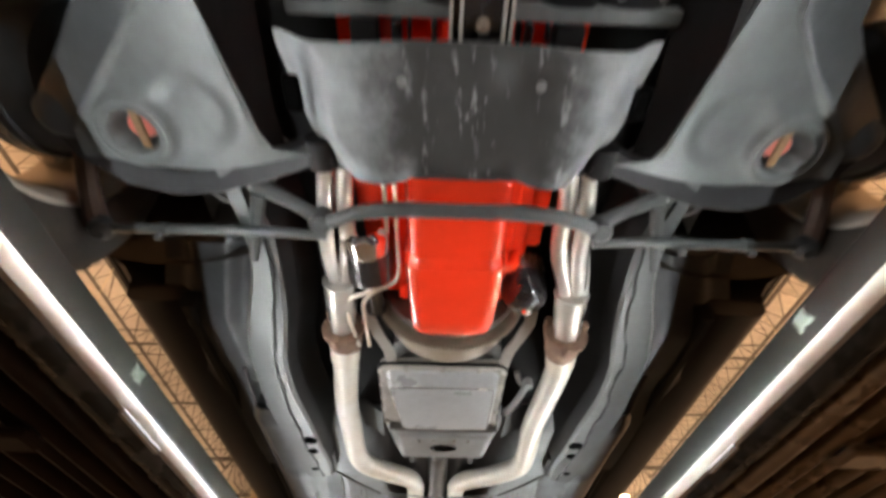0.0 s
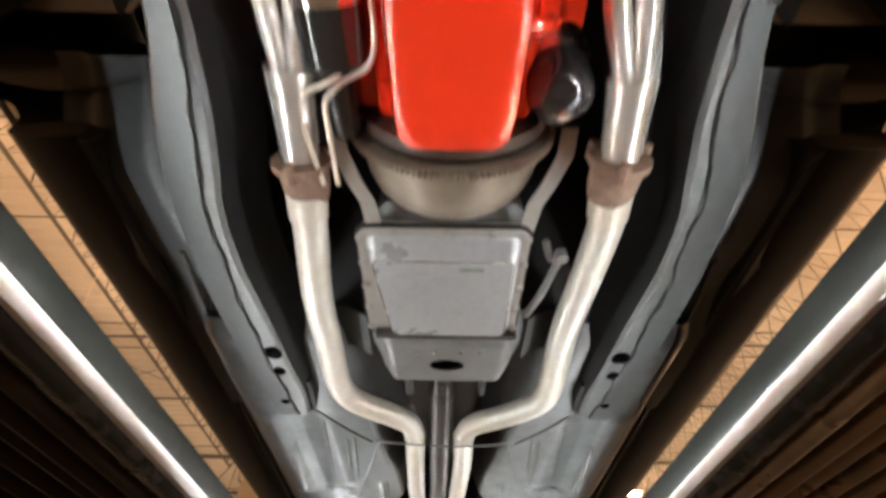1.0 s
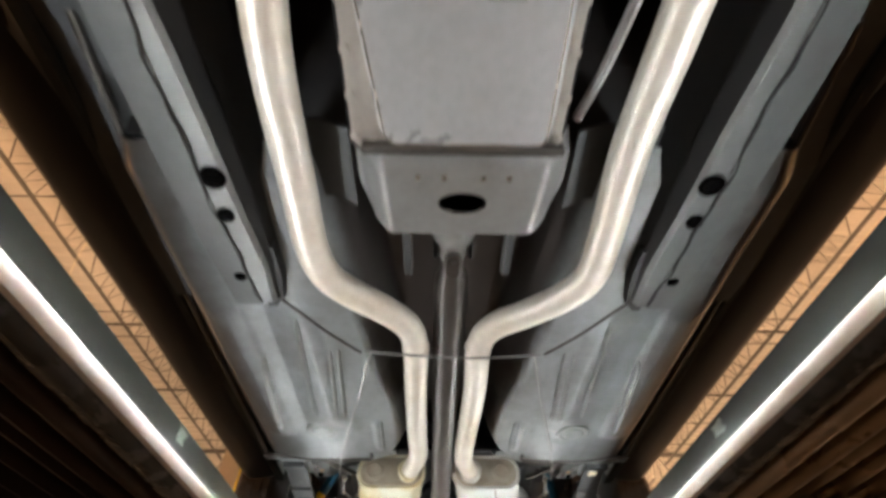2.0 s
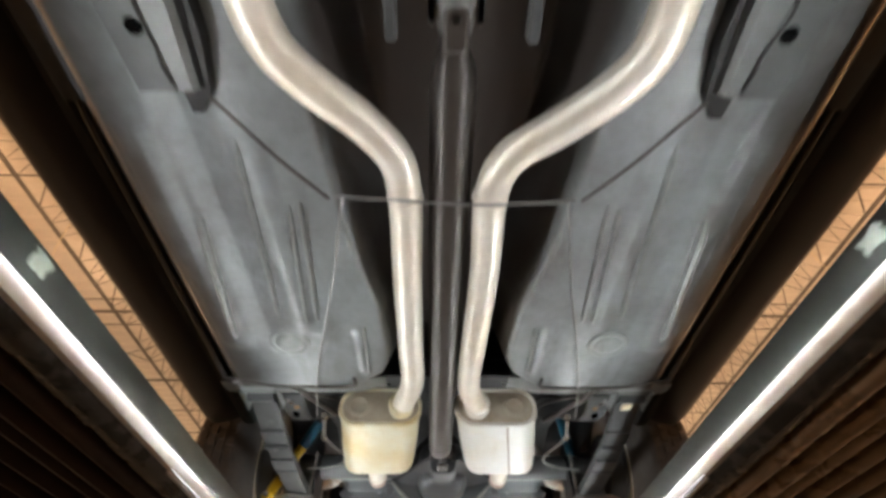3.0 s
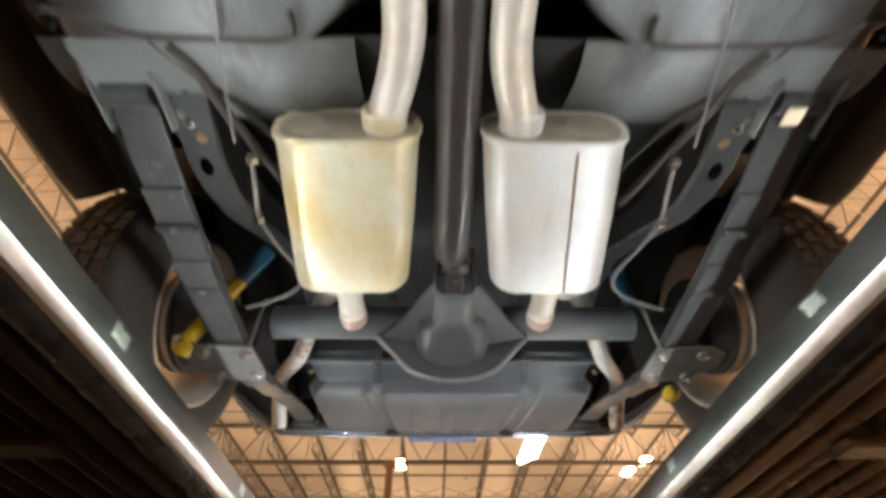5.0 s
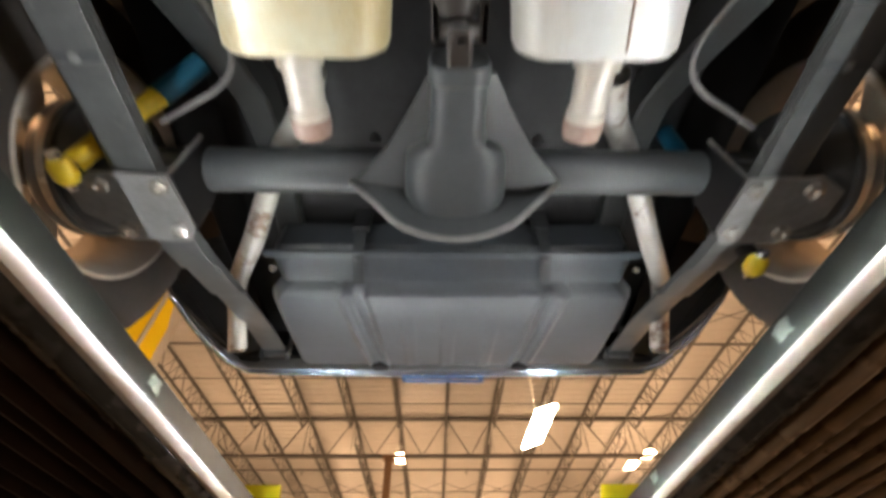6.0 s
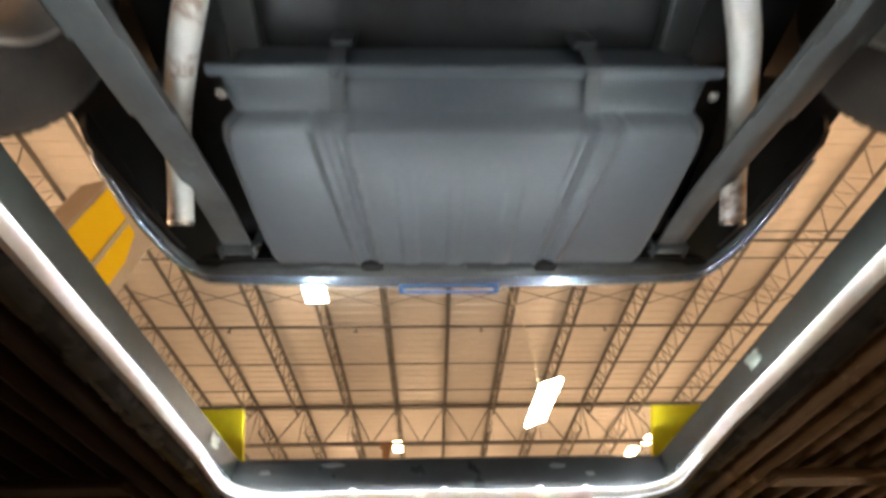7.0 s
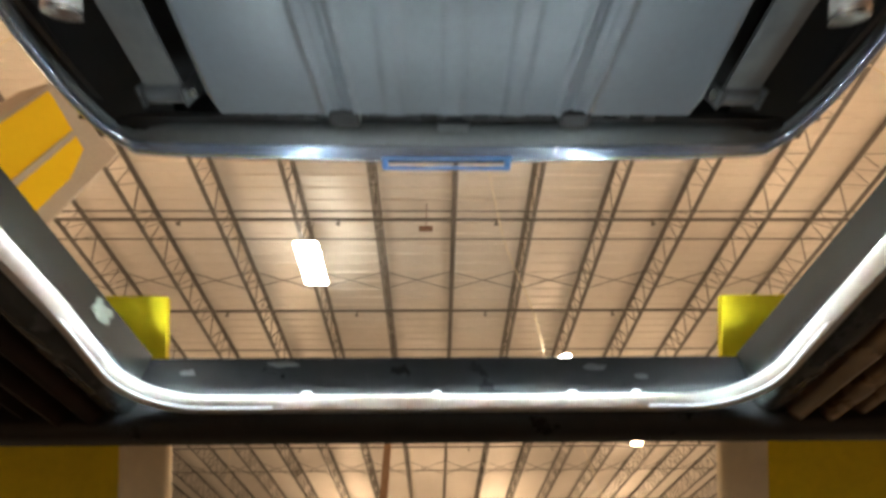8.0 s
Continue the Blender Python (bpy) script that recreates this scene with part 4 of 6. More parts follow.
# --- lower control arms
def control_arm(sx):
    def P(d, y, z):
        return (CX + sx * d, y, z)
    inner = [(0.375, -0.12), (0.350, 0.10), (0.304, 0.308), (0.290, 0.335), (0.232, 0.345)]
    outer = [(0.395, -0.12), (0.405, 0.13), (0.515, 0.245), (0.578, 0.315), (0.582, 0.358)]
    a = Shape()
    n = 22
    def along(tab, t):
        k = t * (len(tab) - 1)
        i = min(int(k), len(tab) - 2)
        f = k - i
        return tab[i][0] + (tab[i + 1][0] - tab[i][0]) * f, tab[i][1] + (tab[i + 1][1] - tab[i][1]) * f
    def plate(u, v):
        x0, y0 = along(inner, v)
        x1, y1 = along(outer, v)
        d, y = x0 + (x1 - x0) * u, y0 + (y1 - y0) * u
        y += 0.028 * math.sin(math.pi * u) * smooth01((v - 0.7) / 0.3)
        z = 1.908
        e = min(u, 1 - u)
        z -= 0.007 * smooth01((0.06 - e) / 0.05)
        r = math.hypot(d - 0.395, y - 0.290)
        z += 0.007 * smooth01((0.066 - r) / 0.03)
        r2 = math.hypot(d - 0.490, y - 0.316)
        z -= 0.010 * smooth01((0.062 - r2) / 0.016)
        z += 0.045 * smooth01((0.036 - r2) / 0.008)
        return P(d, y, z)
    a.grid(56, 70, plate, 0.004)
    arm = a.make("lower_control_arm", ARMGREY, car, "grey stamped lower control arm", 50)
    # rolled rear flange
    fl = [(0.205, 0.362, 1.906), (0.25, 0.376, 1.908), (0.32, 0.404, 1.911), (0.40, 0.430, 1.912), (0.48, 0.436, 1.912), (0.55, 0.415, 1.911), (0.60, 0.365, 1.908), (0.615, 0.31, 1.908)]
    rings = []
    for k in range(len(fl)):
        d, y, z = fl[k]
        rings.append([P(d - 0.01, y - 0.040, z + 0.014), P(d, y - 0.012, z + 0.004), P(d, y - 0.004, z), P(d, y, z + 0.004), P(d, y + 0.002, z + 0.05), P(d - 0.01, y - 0.040, z + 0.05)])
    Shape().loft(rings).make("arm_flange", REARFLOOR, arm, "dark rear flange of the arm", 40)
    rings = [[P(d - 0.004, y, 1.903), P(d + 0.004, y, 1.900), P(d + 0.085, y + 0.005, 1.918), P(d + 0.092, y, 1.965), P(d + 0.02, y, 1.965)] for d, y in ((0.393, -0.12), (0.400, 0.06), (0.415, 0.135), (0.46, 0.19), (0.515, 0.245), (0.555, 0.29))]
    Shape().loft(rings).make("arm_side", CHASSIS, arm, "dark raised outer side of the arm", 40)
    # bushing sleeve at the rear pivot, shock in its hole, ball joint
    Shape().lathe([(0, 0.022), (0.05, 0.022), (0.052, 0.016)], P(0.222, 0.325, 1.922), (0, 1, 0), 18).make("bushing", SHADOWBLACK, arm)
    Shape().lathe([(0, 0.019), (0.008, 0.022), (0.03, 0.022), (0.10, 0.024)], P(0.490, 0.316, 1.922), (0, 0, 1), 18).make("shock_bushing", PINK, arm, "pink shock absorber bushing")
    Shape().box(*sorted((P(0.483, 0, 0)[0], P(0.497, 0, 0)[0])), 0.282, 0.350, 1.916, 1.922, 0.002).make("shock_bar", WARMCAST, arm)
    Shape().lathe([(0, 0.052), (0.004, 0.055), (0.006, 0.050), (0.002, 0.044), (-0.012, 0.040)], P(0.490, 0.316, 1.902), (0, 0, -1), 30, cap=False).make("hole_lip", ARMGREY, arm)
    Shape().lathe([(0, 0.034), (0.02, 0.036), (0.03, 0.026), (0.036, 0.012)], P(0.60, 0.30, 1.935), (0, 0, -1), 18).make("ball_joint", CHASSIS, arm)
    return arm


for sx in (-1, 1):
    control_arm(sx)
    # steering knuckle and brake backing, a casting with warm hall light in its brown
    kx = CX + sx * 0.625
    Shape().tube([(CX + sx * 0.61, 0.30, 1.95), (kx, 0.29, 2.03), (CX + sx * 0.60, 0.28, 2.15)], [0.028, 0.04, 0.025], 12).make("steering_knuckle", WARMCAST, car, "cast steering knuckle, golden hall light in its colour")
    Shape().tube([(CX + sx * 0.62, 0.33, 1.98), (CX + sx * 0.625, 0.42, 1.93), (CX + sx * 0.632, 0.495, 1.905)], [0.02, 0.016, 0.02], 10).make("steering_arm", GEAR_DARK, car, "brown cast steering arm")

# --- steering linkage
cl = Shape()
path = [(-0.235, 0.470, 1.892), (-0.20, 0.457, 1.89), (-0.165, 0.440, 1.888), (-0.10, 0.432, 1.887), (0.10, 0.432, 1.887), (0.17, 0.440, 1.888), (0.205, 0.452, 1.89), (0.245, 0.470, 1.892)]
rings = []
for d, y, z in path:
    rings.append([(CX + d + 0.0, y + 0.014 * math.cos(q), z + 0.011 * math.sin(q)) for q in (2 * math.pi * k / 12 for k in range(12))])
cl.loft(rings)
link_ob = cl.make("centre_link", RAILGREY, car, "grey steering centre link")
for d in (-0.235, 0.245):
    Shape().lathe([(0, 0.02), (0.03, 0.02), (0.036, 0.012)], (CX + d, 0.47, 1.915), (0, 0, -1), 14).make("link_joint", CHASSIS, link_ob)
for sx, d0 in ((-1, -0.225), (1, 0.235)):
    tr = Shape().tube([(CX + d0, 0.492, 1.885), (CX + sx * 0.34, 0.488, 1.888), (CX + sx * 0.60, 0.492, 1.892)], 0.0085, 12, 4).make("tie_rod", RAILGREY, car, "grey steering tie rod")
    Shape().tube([(CX + sx * 0.37, 0.488, 1.888), (CX + sx * 0.52, 0.490, 1.890)], 0.0095, 14).make("sleeve", RAILGREY, tr)
    for d in (0.385, 0.505):
        Shape().lathe([(-0.006, 0.0125), (0.006, 0.0125)], (CX + sx * d, 0.489, 1.889), (1, 0, 0), 14).box(CX + sx * d - 0.007, CX + sx * d + 0.007, 0.484, 0.494, 1.862, 1.874, 0.002).make("clamp", RAILGREY, tr)
    Shape().lathe([(0, 0.019), (0.02, 0.021), (0.03, 0.012)], (CX + sx * 0.615, 0.493, 1.905), (0, 0, -1), 14).make("rod_end", CHASSIS, tr)
    # pitman arm or idler arm
    Shape().tube([(CX + sx * 0.24, 0.468, 1.905), (CX + sx * 0.29, 0.445, 1.92), (CX + sx * 0.345, 0.415, 1.925)], [0.015, 0.013, 0.018], 10).make("pitman_arm", RAILGREY, car)
    Shape().tube([(CX + sx * 0.345, 0.415, 1.925), (CX + sx * 0.345, 0.42, 2.06)], 0.028, 14).make("steering_box_shaft", CAST, car)
    Shape().tube([(CX + sx * 0.335, 0.425, 1.91), (CX + sx * 0.355, 0.50, 1.90), (CX + sx * 0.372, 0.56, 1.895)], [0.014, 0.011, 0.008], 8).make("idler_bracket", RAILGREY, car)
    Shape().tube([(CX + sx * 0.43, 0.40, 1.95), (CX + sx * 0.42, 0.44, 1.93), (CX + sx * 0.38, 0.455, 1.93), (CX + sx * 0.355, 0.42, 1.95)], 0.005, 8).make("brake_hose", CABLE, car)

# --- engine
block = Shape().box(CX - 0.165, CX + 0.165, 0.17, 0.74, 2.06, 2.28, 0.012).make("engine_block", RED, car, "red painted engine block")
Shape().box(CX - 0.15, CX + 0.15, 0.30, 0.74, 1.99, 2.058, 0.006).make("crankcase", RED, block)
Shape().box(CX - 0.118, CX + 0.118, 0.20, 0.745, 1.968, 1.988, 0.006).make("pan_rail", RED, block)
for sx in (-1, 1):
    Shape().loft([[(CX + sx * d, y, z) for d, z in ((0.15, 2.10), (0.225, 2.15), (0.23, 2.34), (0.13, 2.30))] for y in (0.17, 0.72)]).make("cylinder_head", RED, block)
    for k in range(6):
        bolt(block, (CX + sx * 0.106, 0.24 + 0.09 * k, 1.966), r=0.006, h=0.008, mat=RED, name="pan_bolt")
rings = []
for y, hw, zb, zt in ((0.30, 0.090, 1.940, 1.97), (0.33, 0.089, 1.925, 1.972), (0.52, 0.085, 1.900, 1.972), (0.548, 0.085, 1.896, 1.972), (0.560, 0.088, 1.878, 1.972), (0.580, 0.087, 1.870, 1.972), (0.70, 0.083, 1.869, 1.972), (0.735, 0.078, 1.871, 1.972), (0.752, 0.068, 1.880, 1.972), (0.760, 0.060, 1.93, 1.972)):
    sec = [(-hw - 0.012, zt), (-hw - 0.006, zb + 0.03), (-hw, zb + 0.010), (-hw + 0.012, zb + 0.002), (-hw + 0.028, zb), (hw - 0.028, zb), (hw - 0.012, zb + 0.002), (hw, zb + 0.010), (hw + 0.006, zb + 0.03), (hw + 0.012, zt)]
    rings.append([(CX + d, y, z) for d, z in sec])
Shape().loft(rings).make("oil_pan", RED, car, "glossy red oil pan with a deep sump", 30)
Shape().tube([(CX + 0.09, 0.60, 1.93), (CX + 0.115, 0.60, 1.94), (CX + 0.125, 0.60, 1.97)], 0.012, 10).make("pan_boss", RED, car)
# bell housing, ring gear and its cover
zc = 2.045
gear = Shape()
rings = []
N = 120
for y, f in ((0.784, 0), (0.784, 1), (0.797, 1), (0.797, 0)):
    rings.append([(CX + (0.150 if not f else 0.179 - 0.010 * ((k // 2) % 2)) * math.sin(2 * math.pi * k / (4 * N)), y, zc - (0.150 if not f else 0.179 - 0.010 * ((k // 2) % 2)) * math.cos(2 * math.pi * k / (4 * N))) for k in range(4 * N)])
gear.loft(rings, cap=False)
gear.make("ring_gear", BELL, car, "toothed flywheel ring gear", smooth=False)
Shape().lathe([(0.748, 0.158), (0.768, 0.160), (0.774, 0.156), (0.776, 0.12)], (CX, 0, zc), (0, 1, 0), 60).make("flywheel_cover", GEAR_DARK, car, "dark stained flywheel cover")
Shape().lathe([(0.798, 0.155), (0.83, 0.157), (0.858, 0.154), (0.880, 0.146), (0.902, 0.131), (0.922, 0.108), (0.933, 0.07)], (CX, 0, zc), (0, 1, 0), 60).make("torque_converter", BELL, car, "bare brownish steel torque converter housing")
Shape().box(CX - 0.14, CX + 0.14, 0.92, 1.42, 1.97, 2.12, 0.02).make("gearbox_case", CAST, car, "cast grey gearbox case")
for sx in (-1, 1):
    Shape().loft([[(CX + sx * (d - 0.013), y, z), (CX + sx * (d + 0.013), y, z - 0.002), (CX + sx * (d + 0.013), y, z + 0.006), (CX + sx * (d - 0.013), y, z + 0.006)] for d, y, z in ((0.19, 0.76, 1.975), (0.185, 0.80, 1.955), (0.165, 0.85, 1.945), (0.145, 0.885, 1.935), (0.138, 0.93, 1.93), (0.135, 0.95, 1.93))]).make("brace_strap", DULLSTEEL, car, "bare steel brace strap")
# gearbox pan
pc = CX - 0.012
pan = Shape()
pan.loft([[(x, y, z) for x, y in rounded(pc - 0.158 + k, pc + 0.158 - k, 0.930 + k, 1.222 - k, 0.024)] for z, k in ((1.945, 0), (1.922, 0), (1.919, 0.002))])
def pan_ring(z, kx, kf, kr, r):
    o = rounded(pc - 0.158 + kx, pc + 0.158 - kx, 0.930 + kf, 1.222 - kr, r)
    return [(x + (0.03 * smooth01((y - 1.14) / 0.06) if x < pc - 0.05 and y > 1.1 else 0), y, z) for x, y in o]
Shape().loft([[(x, y, z) for x, y in rounded(pc - 0.162, pc + 0.162, 0.926, 1.226, 0.024)] for z in (1.9235, 1.932)]).make("pan_gasket", SHADOWBLACK, car, "black pan gasket")
# black box that draws the shaded gap between pan and cross member
Shape().box(CX - 0.155, CX + 0.15, 1.204, 1.218, 1.898, 1.94, 0.003).make("mount_rubber", RUBBER, car, "black strip for the shaded gap behind the pan", smooth=False)
trans_pan = pan.make("gearbox_pan", DULLSTEEL, car, "dull grey pressed gearbox oil pan", 30)
Shape().loft([pan_ring(1.922, 0.014, 0.012, 0.012, 0.02), pan_ring(1.914, 0.018, 0.018, 0.014, 0.02), pan_ring(1.900, 0.024, 0.050, 0.020, 0.016), pan_ring(1.8955, 0.028, 0.056, 0.024, 0.014), pan_ring(1.8950, 0.031, 0.060, 0.027, 0.012)]).make("pan_bottom", PAN, trans_pan, "dull silver pan bottom", 25)
for x, y in [(pc - 0.151, 0.95 + 0.062 * k) for k in range(5)] + [(pc + 0.151, 0.95 + 0.062 * k) for k in range(5)] + [(pc - 0.09, 0.936), (pc, 0.936), (pc + 0.09, 0.936)]:
    bolt(trans_pan, (x, y, 1.920), r=0.0065, h=0.008, mat=DULLSTEEL)
Shape().box(pc + 0.03, pc + 0.075, 1.00, 1.008, 1.8935, 1.8955, 0.0008).make("stain", TAPE, trans_pan, "small pale drip mark", smooth=False)
# bright edge round the pan's bottom
edge = pan_ring(1.8955, 0.028, 0.056, 0.024, 0.014)
Shape().tube([(x, y, z) for x, y, z in edge] + [edge[0]], 0.0016, 6, 1, straight=True).make("pan_edge", SILVER, trans_pan, "bright pan edge")
# shift linkage on the gearbox side
lk = Shape().tube([(CX + 0.175, 0.96, 1.93), (CX + 0.19, 1.0, 1.925), (CX + 0.205, 0.99, 1.915)], 0.007, 8).tube([(CX + 0.205, 0.985, 1.915), (CX + 0.185, 1.09, 1.918), (CX + 0.165, 1.17, 1.93)], 0.008, 8)
lk.lathe([(0, 0.012), (0.02, 0.012)], (CX + 0.205, 0.985, 1.925), (0, 0, -1), 10)
lk.make("shift_linkage", CAST, car, "worn steel shift linkage")
# gearbox cross member
def cmem(u, v):
    d = (-0.172 + 0.344 * u) * (1 - 0.13 * smooth01((v - 0.5) / 0.5))
    y = 1.205 + 0.155 * v
    k = abs(d)
    z = 1.888 + 0.060 * smooth01((k - (0.112 + 0.012 * (1 - v))) / 0.055)
    z += 0.030 * smooth01((0.16 - v) / 0.16)
    z -= 0.0
    h = math.hypot(d / 0.030, (y - 1.295) / 0.016)
    return (CX + d, y, z)
cm = Shape().grid(60, 20, cmem, 0.006).make("gearbox_cross_member", CROSSGREY, car, "grey steel gearbox cross member with an oval hole", 50)
Shape().loft([[(CX + 0.034 * r * math.cos(q), 1.297 + 0.017 * r * math.sin(q), z) for q in (2 * math.pi * k / 24 for k in range(24))] for r, z in ((1.15, 1.8905), (1.12, 1.8865), (1.0, 1.888))]).make("oval_hole", HOLE, cm, "dark oval hole")
for d in (-0.07, -0.03, 0.03, 0.07):
    bolt(cm, (CX + d, 1.25, 1.888), r=0.003, h=0.004)
for sx in (-1, 1):
    Shape().loft([[(CX + sx * d, 1.20, z), (CX + sx * d, 1.345, z), (CX + sx * d, 1.345, z + 0.008), (CX + sx * d, 1.20, z + 0.008)] for d, z in ((0.18, 1.944), (0.23, 1.975), (0.30, 1.98), (0.37, 1.955))]).make("cross_member_wing", CHASSIS, cm)
    # bracket legs behind the cross member
    Shape().box(CX + sx * 0.095 - 0.008, CX + sx * 0.095 + 0.008, 1.36, 1.50, 1.93, 1.96, 0.003).make("bracket_leg", CHASSIS, cm, smooth=False)

# --- starter, oil filter and their lines
st = Shape().lathe([(0, 0.02), (0.0, 0.036), (0.02, 0.038), (0.03, 0.050), (0.125, 0.050), (0.135, 0.042), (0.16, 0.030), (0.24, 0.024)], (CX - 0.178, 0.53, 1.965), (0.04, 1, 0), 26).make("starter_motor", BLACKGLOSS, car, "glossy black starter motor with chrome end")
Shape().lathe([(-0.022, 0.036), (-0.01, 0.051), (0.026, 0.0515), (0.03, 0.05)], (CX - 0.1775, 0.55, 1.965), (0.04, 1, 0), 26).make("starter_band", CHROME, st, "chrome band")
Shape().lathe([(0, 0.018), (0.11, 0.018)], (CX - 0.225, 0.60, 1.955), (0.04, 1, 0), 16).make("solenoid", CHROME, st, "bright solenoid")
fa = Vector((0.06, 0.42, -0.90)).normalized()
fo = Vector((CX + 0.150, 0.655, 2.035))
of = Shape().lathe([(0, 0.050), (0.092, 0.050), (0.102, 0.049), (0.112, 0.046), (0.120, 0.040), (0.126, 0.031), (0.130, 0.020), (0.131, 0.008)], fo, fa, 30).make("oil_filter", BLACKGLOSS, car, "glossy black oil filter")
Shape().lathe([(0.124, 0.012), (0.138, 0.011), (0.140, 0.008)], fo, fa, 30).make("filter_end", CHROME, of, "bright filter nut")
Shape().lathe([(0.02, 0.0515), (0.05, 0.0515)], fo, fa, 30, cap=False).make("filter_band", SILVER, of, "bright metal strap")
for pts in ([(-0.135, 0.30, 1.96), (-0.132, 0.55, 1.955), (-0.138, 0.62, 1.94), (-0.165, 0.665, 1.925), (-0.215, 0.69, 1.92), (-0.225, 0.72, 1.918), (-0.205, 0.83, 1.905)],
            [(-0.115, 0.30, 1.96), (-0.113, 0.55, 1.955), (-0.115, 0.645, 1.94), (-0.16, 0.675, 1.93), (-0.185, 0.70, 1.922), (-0.186, 0.74, 1.915), (-0.182, 0.83, 1.905)]):
    Shape().tube([(CX + d, y, z) for d, y, z in pts], 0.0042, 8, 5).make("cooler_line", PIPE, car, "thin bare metal cooler line")

# --- exhaust
def header(sx, d1, d2, merge, flange):
    first = None
    for d, z, y0 in ((d1 - 0.018, 1.960, 0.37), (d1 + 0.020, 1.952, 0.40), (d2, 1.995, 0.42))[:2 if sx < 0 else 3]:
        ob = Shape().tube([(CX + sx * (d - 0.05), y0 - 0.10, z + 0.13), (CX + sx * (d - 0.01), y0 - 0.02, z + 0.05), (CX + sx * d, y0 + 0.08, z), (CX + sx * (d + 0.004), merge[1] - 0.10, z - 0.015), (CX + sx * (merge[0] + (d - d1) * 0.55), merge[1], merge[2] + 0.005), (CX + sx * merge[0], merge[1] + 0.05, merge[2])], 0.0165 if sx < 0 else 0.018, 14, 5)
        if first is None:
            h = first = ob.make("exhaust_header", HEADER, car, "bright metal exhaust header tubes")
        else:
            ob.make("primary_tube", HEADER, h)
    Shape().tube([(CX + sx * merge[0], merge[1] + 0.0, merge[2]), (CX + sx * (merge[0] + flange[0]) / 2, (merge[1] + flange[1]) / 2, (merge[2] + flange[2]) / 2), (CX + sx * flange[0], flange[1], flange[2])], [0.036, 0.032, 0.030], 20).make("collector", HEADER, h)
    return h


hl = header(-1, 0.222, 0.245, (0.236, 0.66, 1.945), (0.243, 0.80, 1.935))
hr = header(1, 0.216, 0.250, (0.245, 0.66, 1.925), (0.256, 0.775, 1.912))
for sx, d, y, z, h in ((-1, 0.243, 0.80, 1.935, hl), (1, 0.256, 0.775, 1.912, hr)):
    Shape().lathe([(0, 0.040), (0, 0.048), (0.012, 0.048), (0.014, 0.040), (0.05, 0.039), (0.075, 0.034)], (CX + sx * d, y, z), (0, 1, 0), 24).make("flange", RUST, h, "rusty collector flange")
    for a in (20, 140, 260):
        Shape().lathe([(-0.012, 0.009), (0.018, 0.009)], (CX + sx * d + 0.046 * math.cos(radians(a)), y, z + 0.046 * math.sin(radians(a))), (0, 1, 0), 8).make("flange_bolt", RUST, h)
PL = [(-0.208, 0.86, 1.93), (-0.215, 0.96, 1.922), (-0.230, 1.10, 1.922), (-0.233, 1.27, 1.925), (-0.236, 1.42, 1.928), (-0.222, 1.50, 1.93), (-0.180, 1.555, 1.932), (-0.115, 1.615, 1.938), (-0.066, 1.68, 1.945), (-0.052, 1.76, 1.95), (-0.055, 1.95, 1.953), (-0.057, 2.20, 1.955), (-0.056, 2.34, 1.956), (-0.066, 2.41, 1.956), (-0.090, 2.49, 1.956), (-0.096, 2.54, 1.956)]
PR = [(0.296, 0.84, 1.912), (0.305, 0.91, 1.915), (0.302, 1.05, 1.92), (0.295, 1.22, 1.925), (0.304, 1.40, 1.928), (0.300, 1.50, 1.93), (0.262, 1.56, 1.932), (0.190, 1.625, 1.938), (0.125, 1.68, 1.945), (0.100, 1.76, 1.95), (0.103, 1.95, 1.953), (0.096, 2.20, 1.955), (0.092, 2.34, 1.956), (0.098, 2.41, 1.956), (0.120, 2.49, 1.956), (0.126, 2.54, 1.956)]
for pts in (PL, PR):
    p = Shape().tube(pts, 0.0305, 22, 7).make("exhaust_pipe", PIPE, car, "pale heat-tinted exhaust pipe", 60)
    a, b = Vector(pts[9]), Vector(pts[8])
    Shape().tube([b.lerp(a, 0.98), a, a + (a - b) * 0.15], 0.0325, 22).make("joint_sleeve", PIPE, p)
    Shape().lathe([(0, 0.0345), (0.05, 0.034)], pts[0], Vector(pts[1]) - Vector(pts[0]), 22).make("slip_joint", PIPE, p)


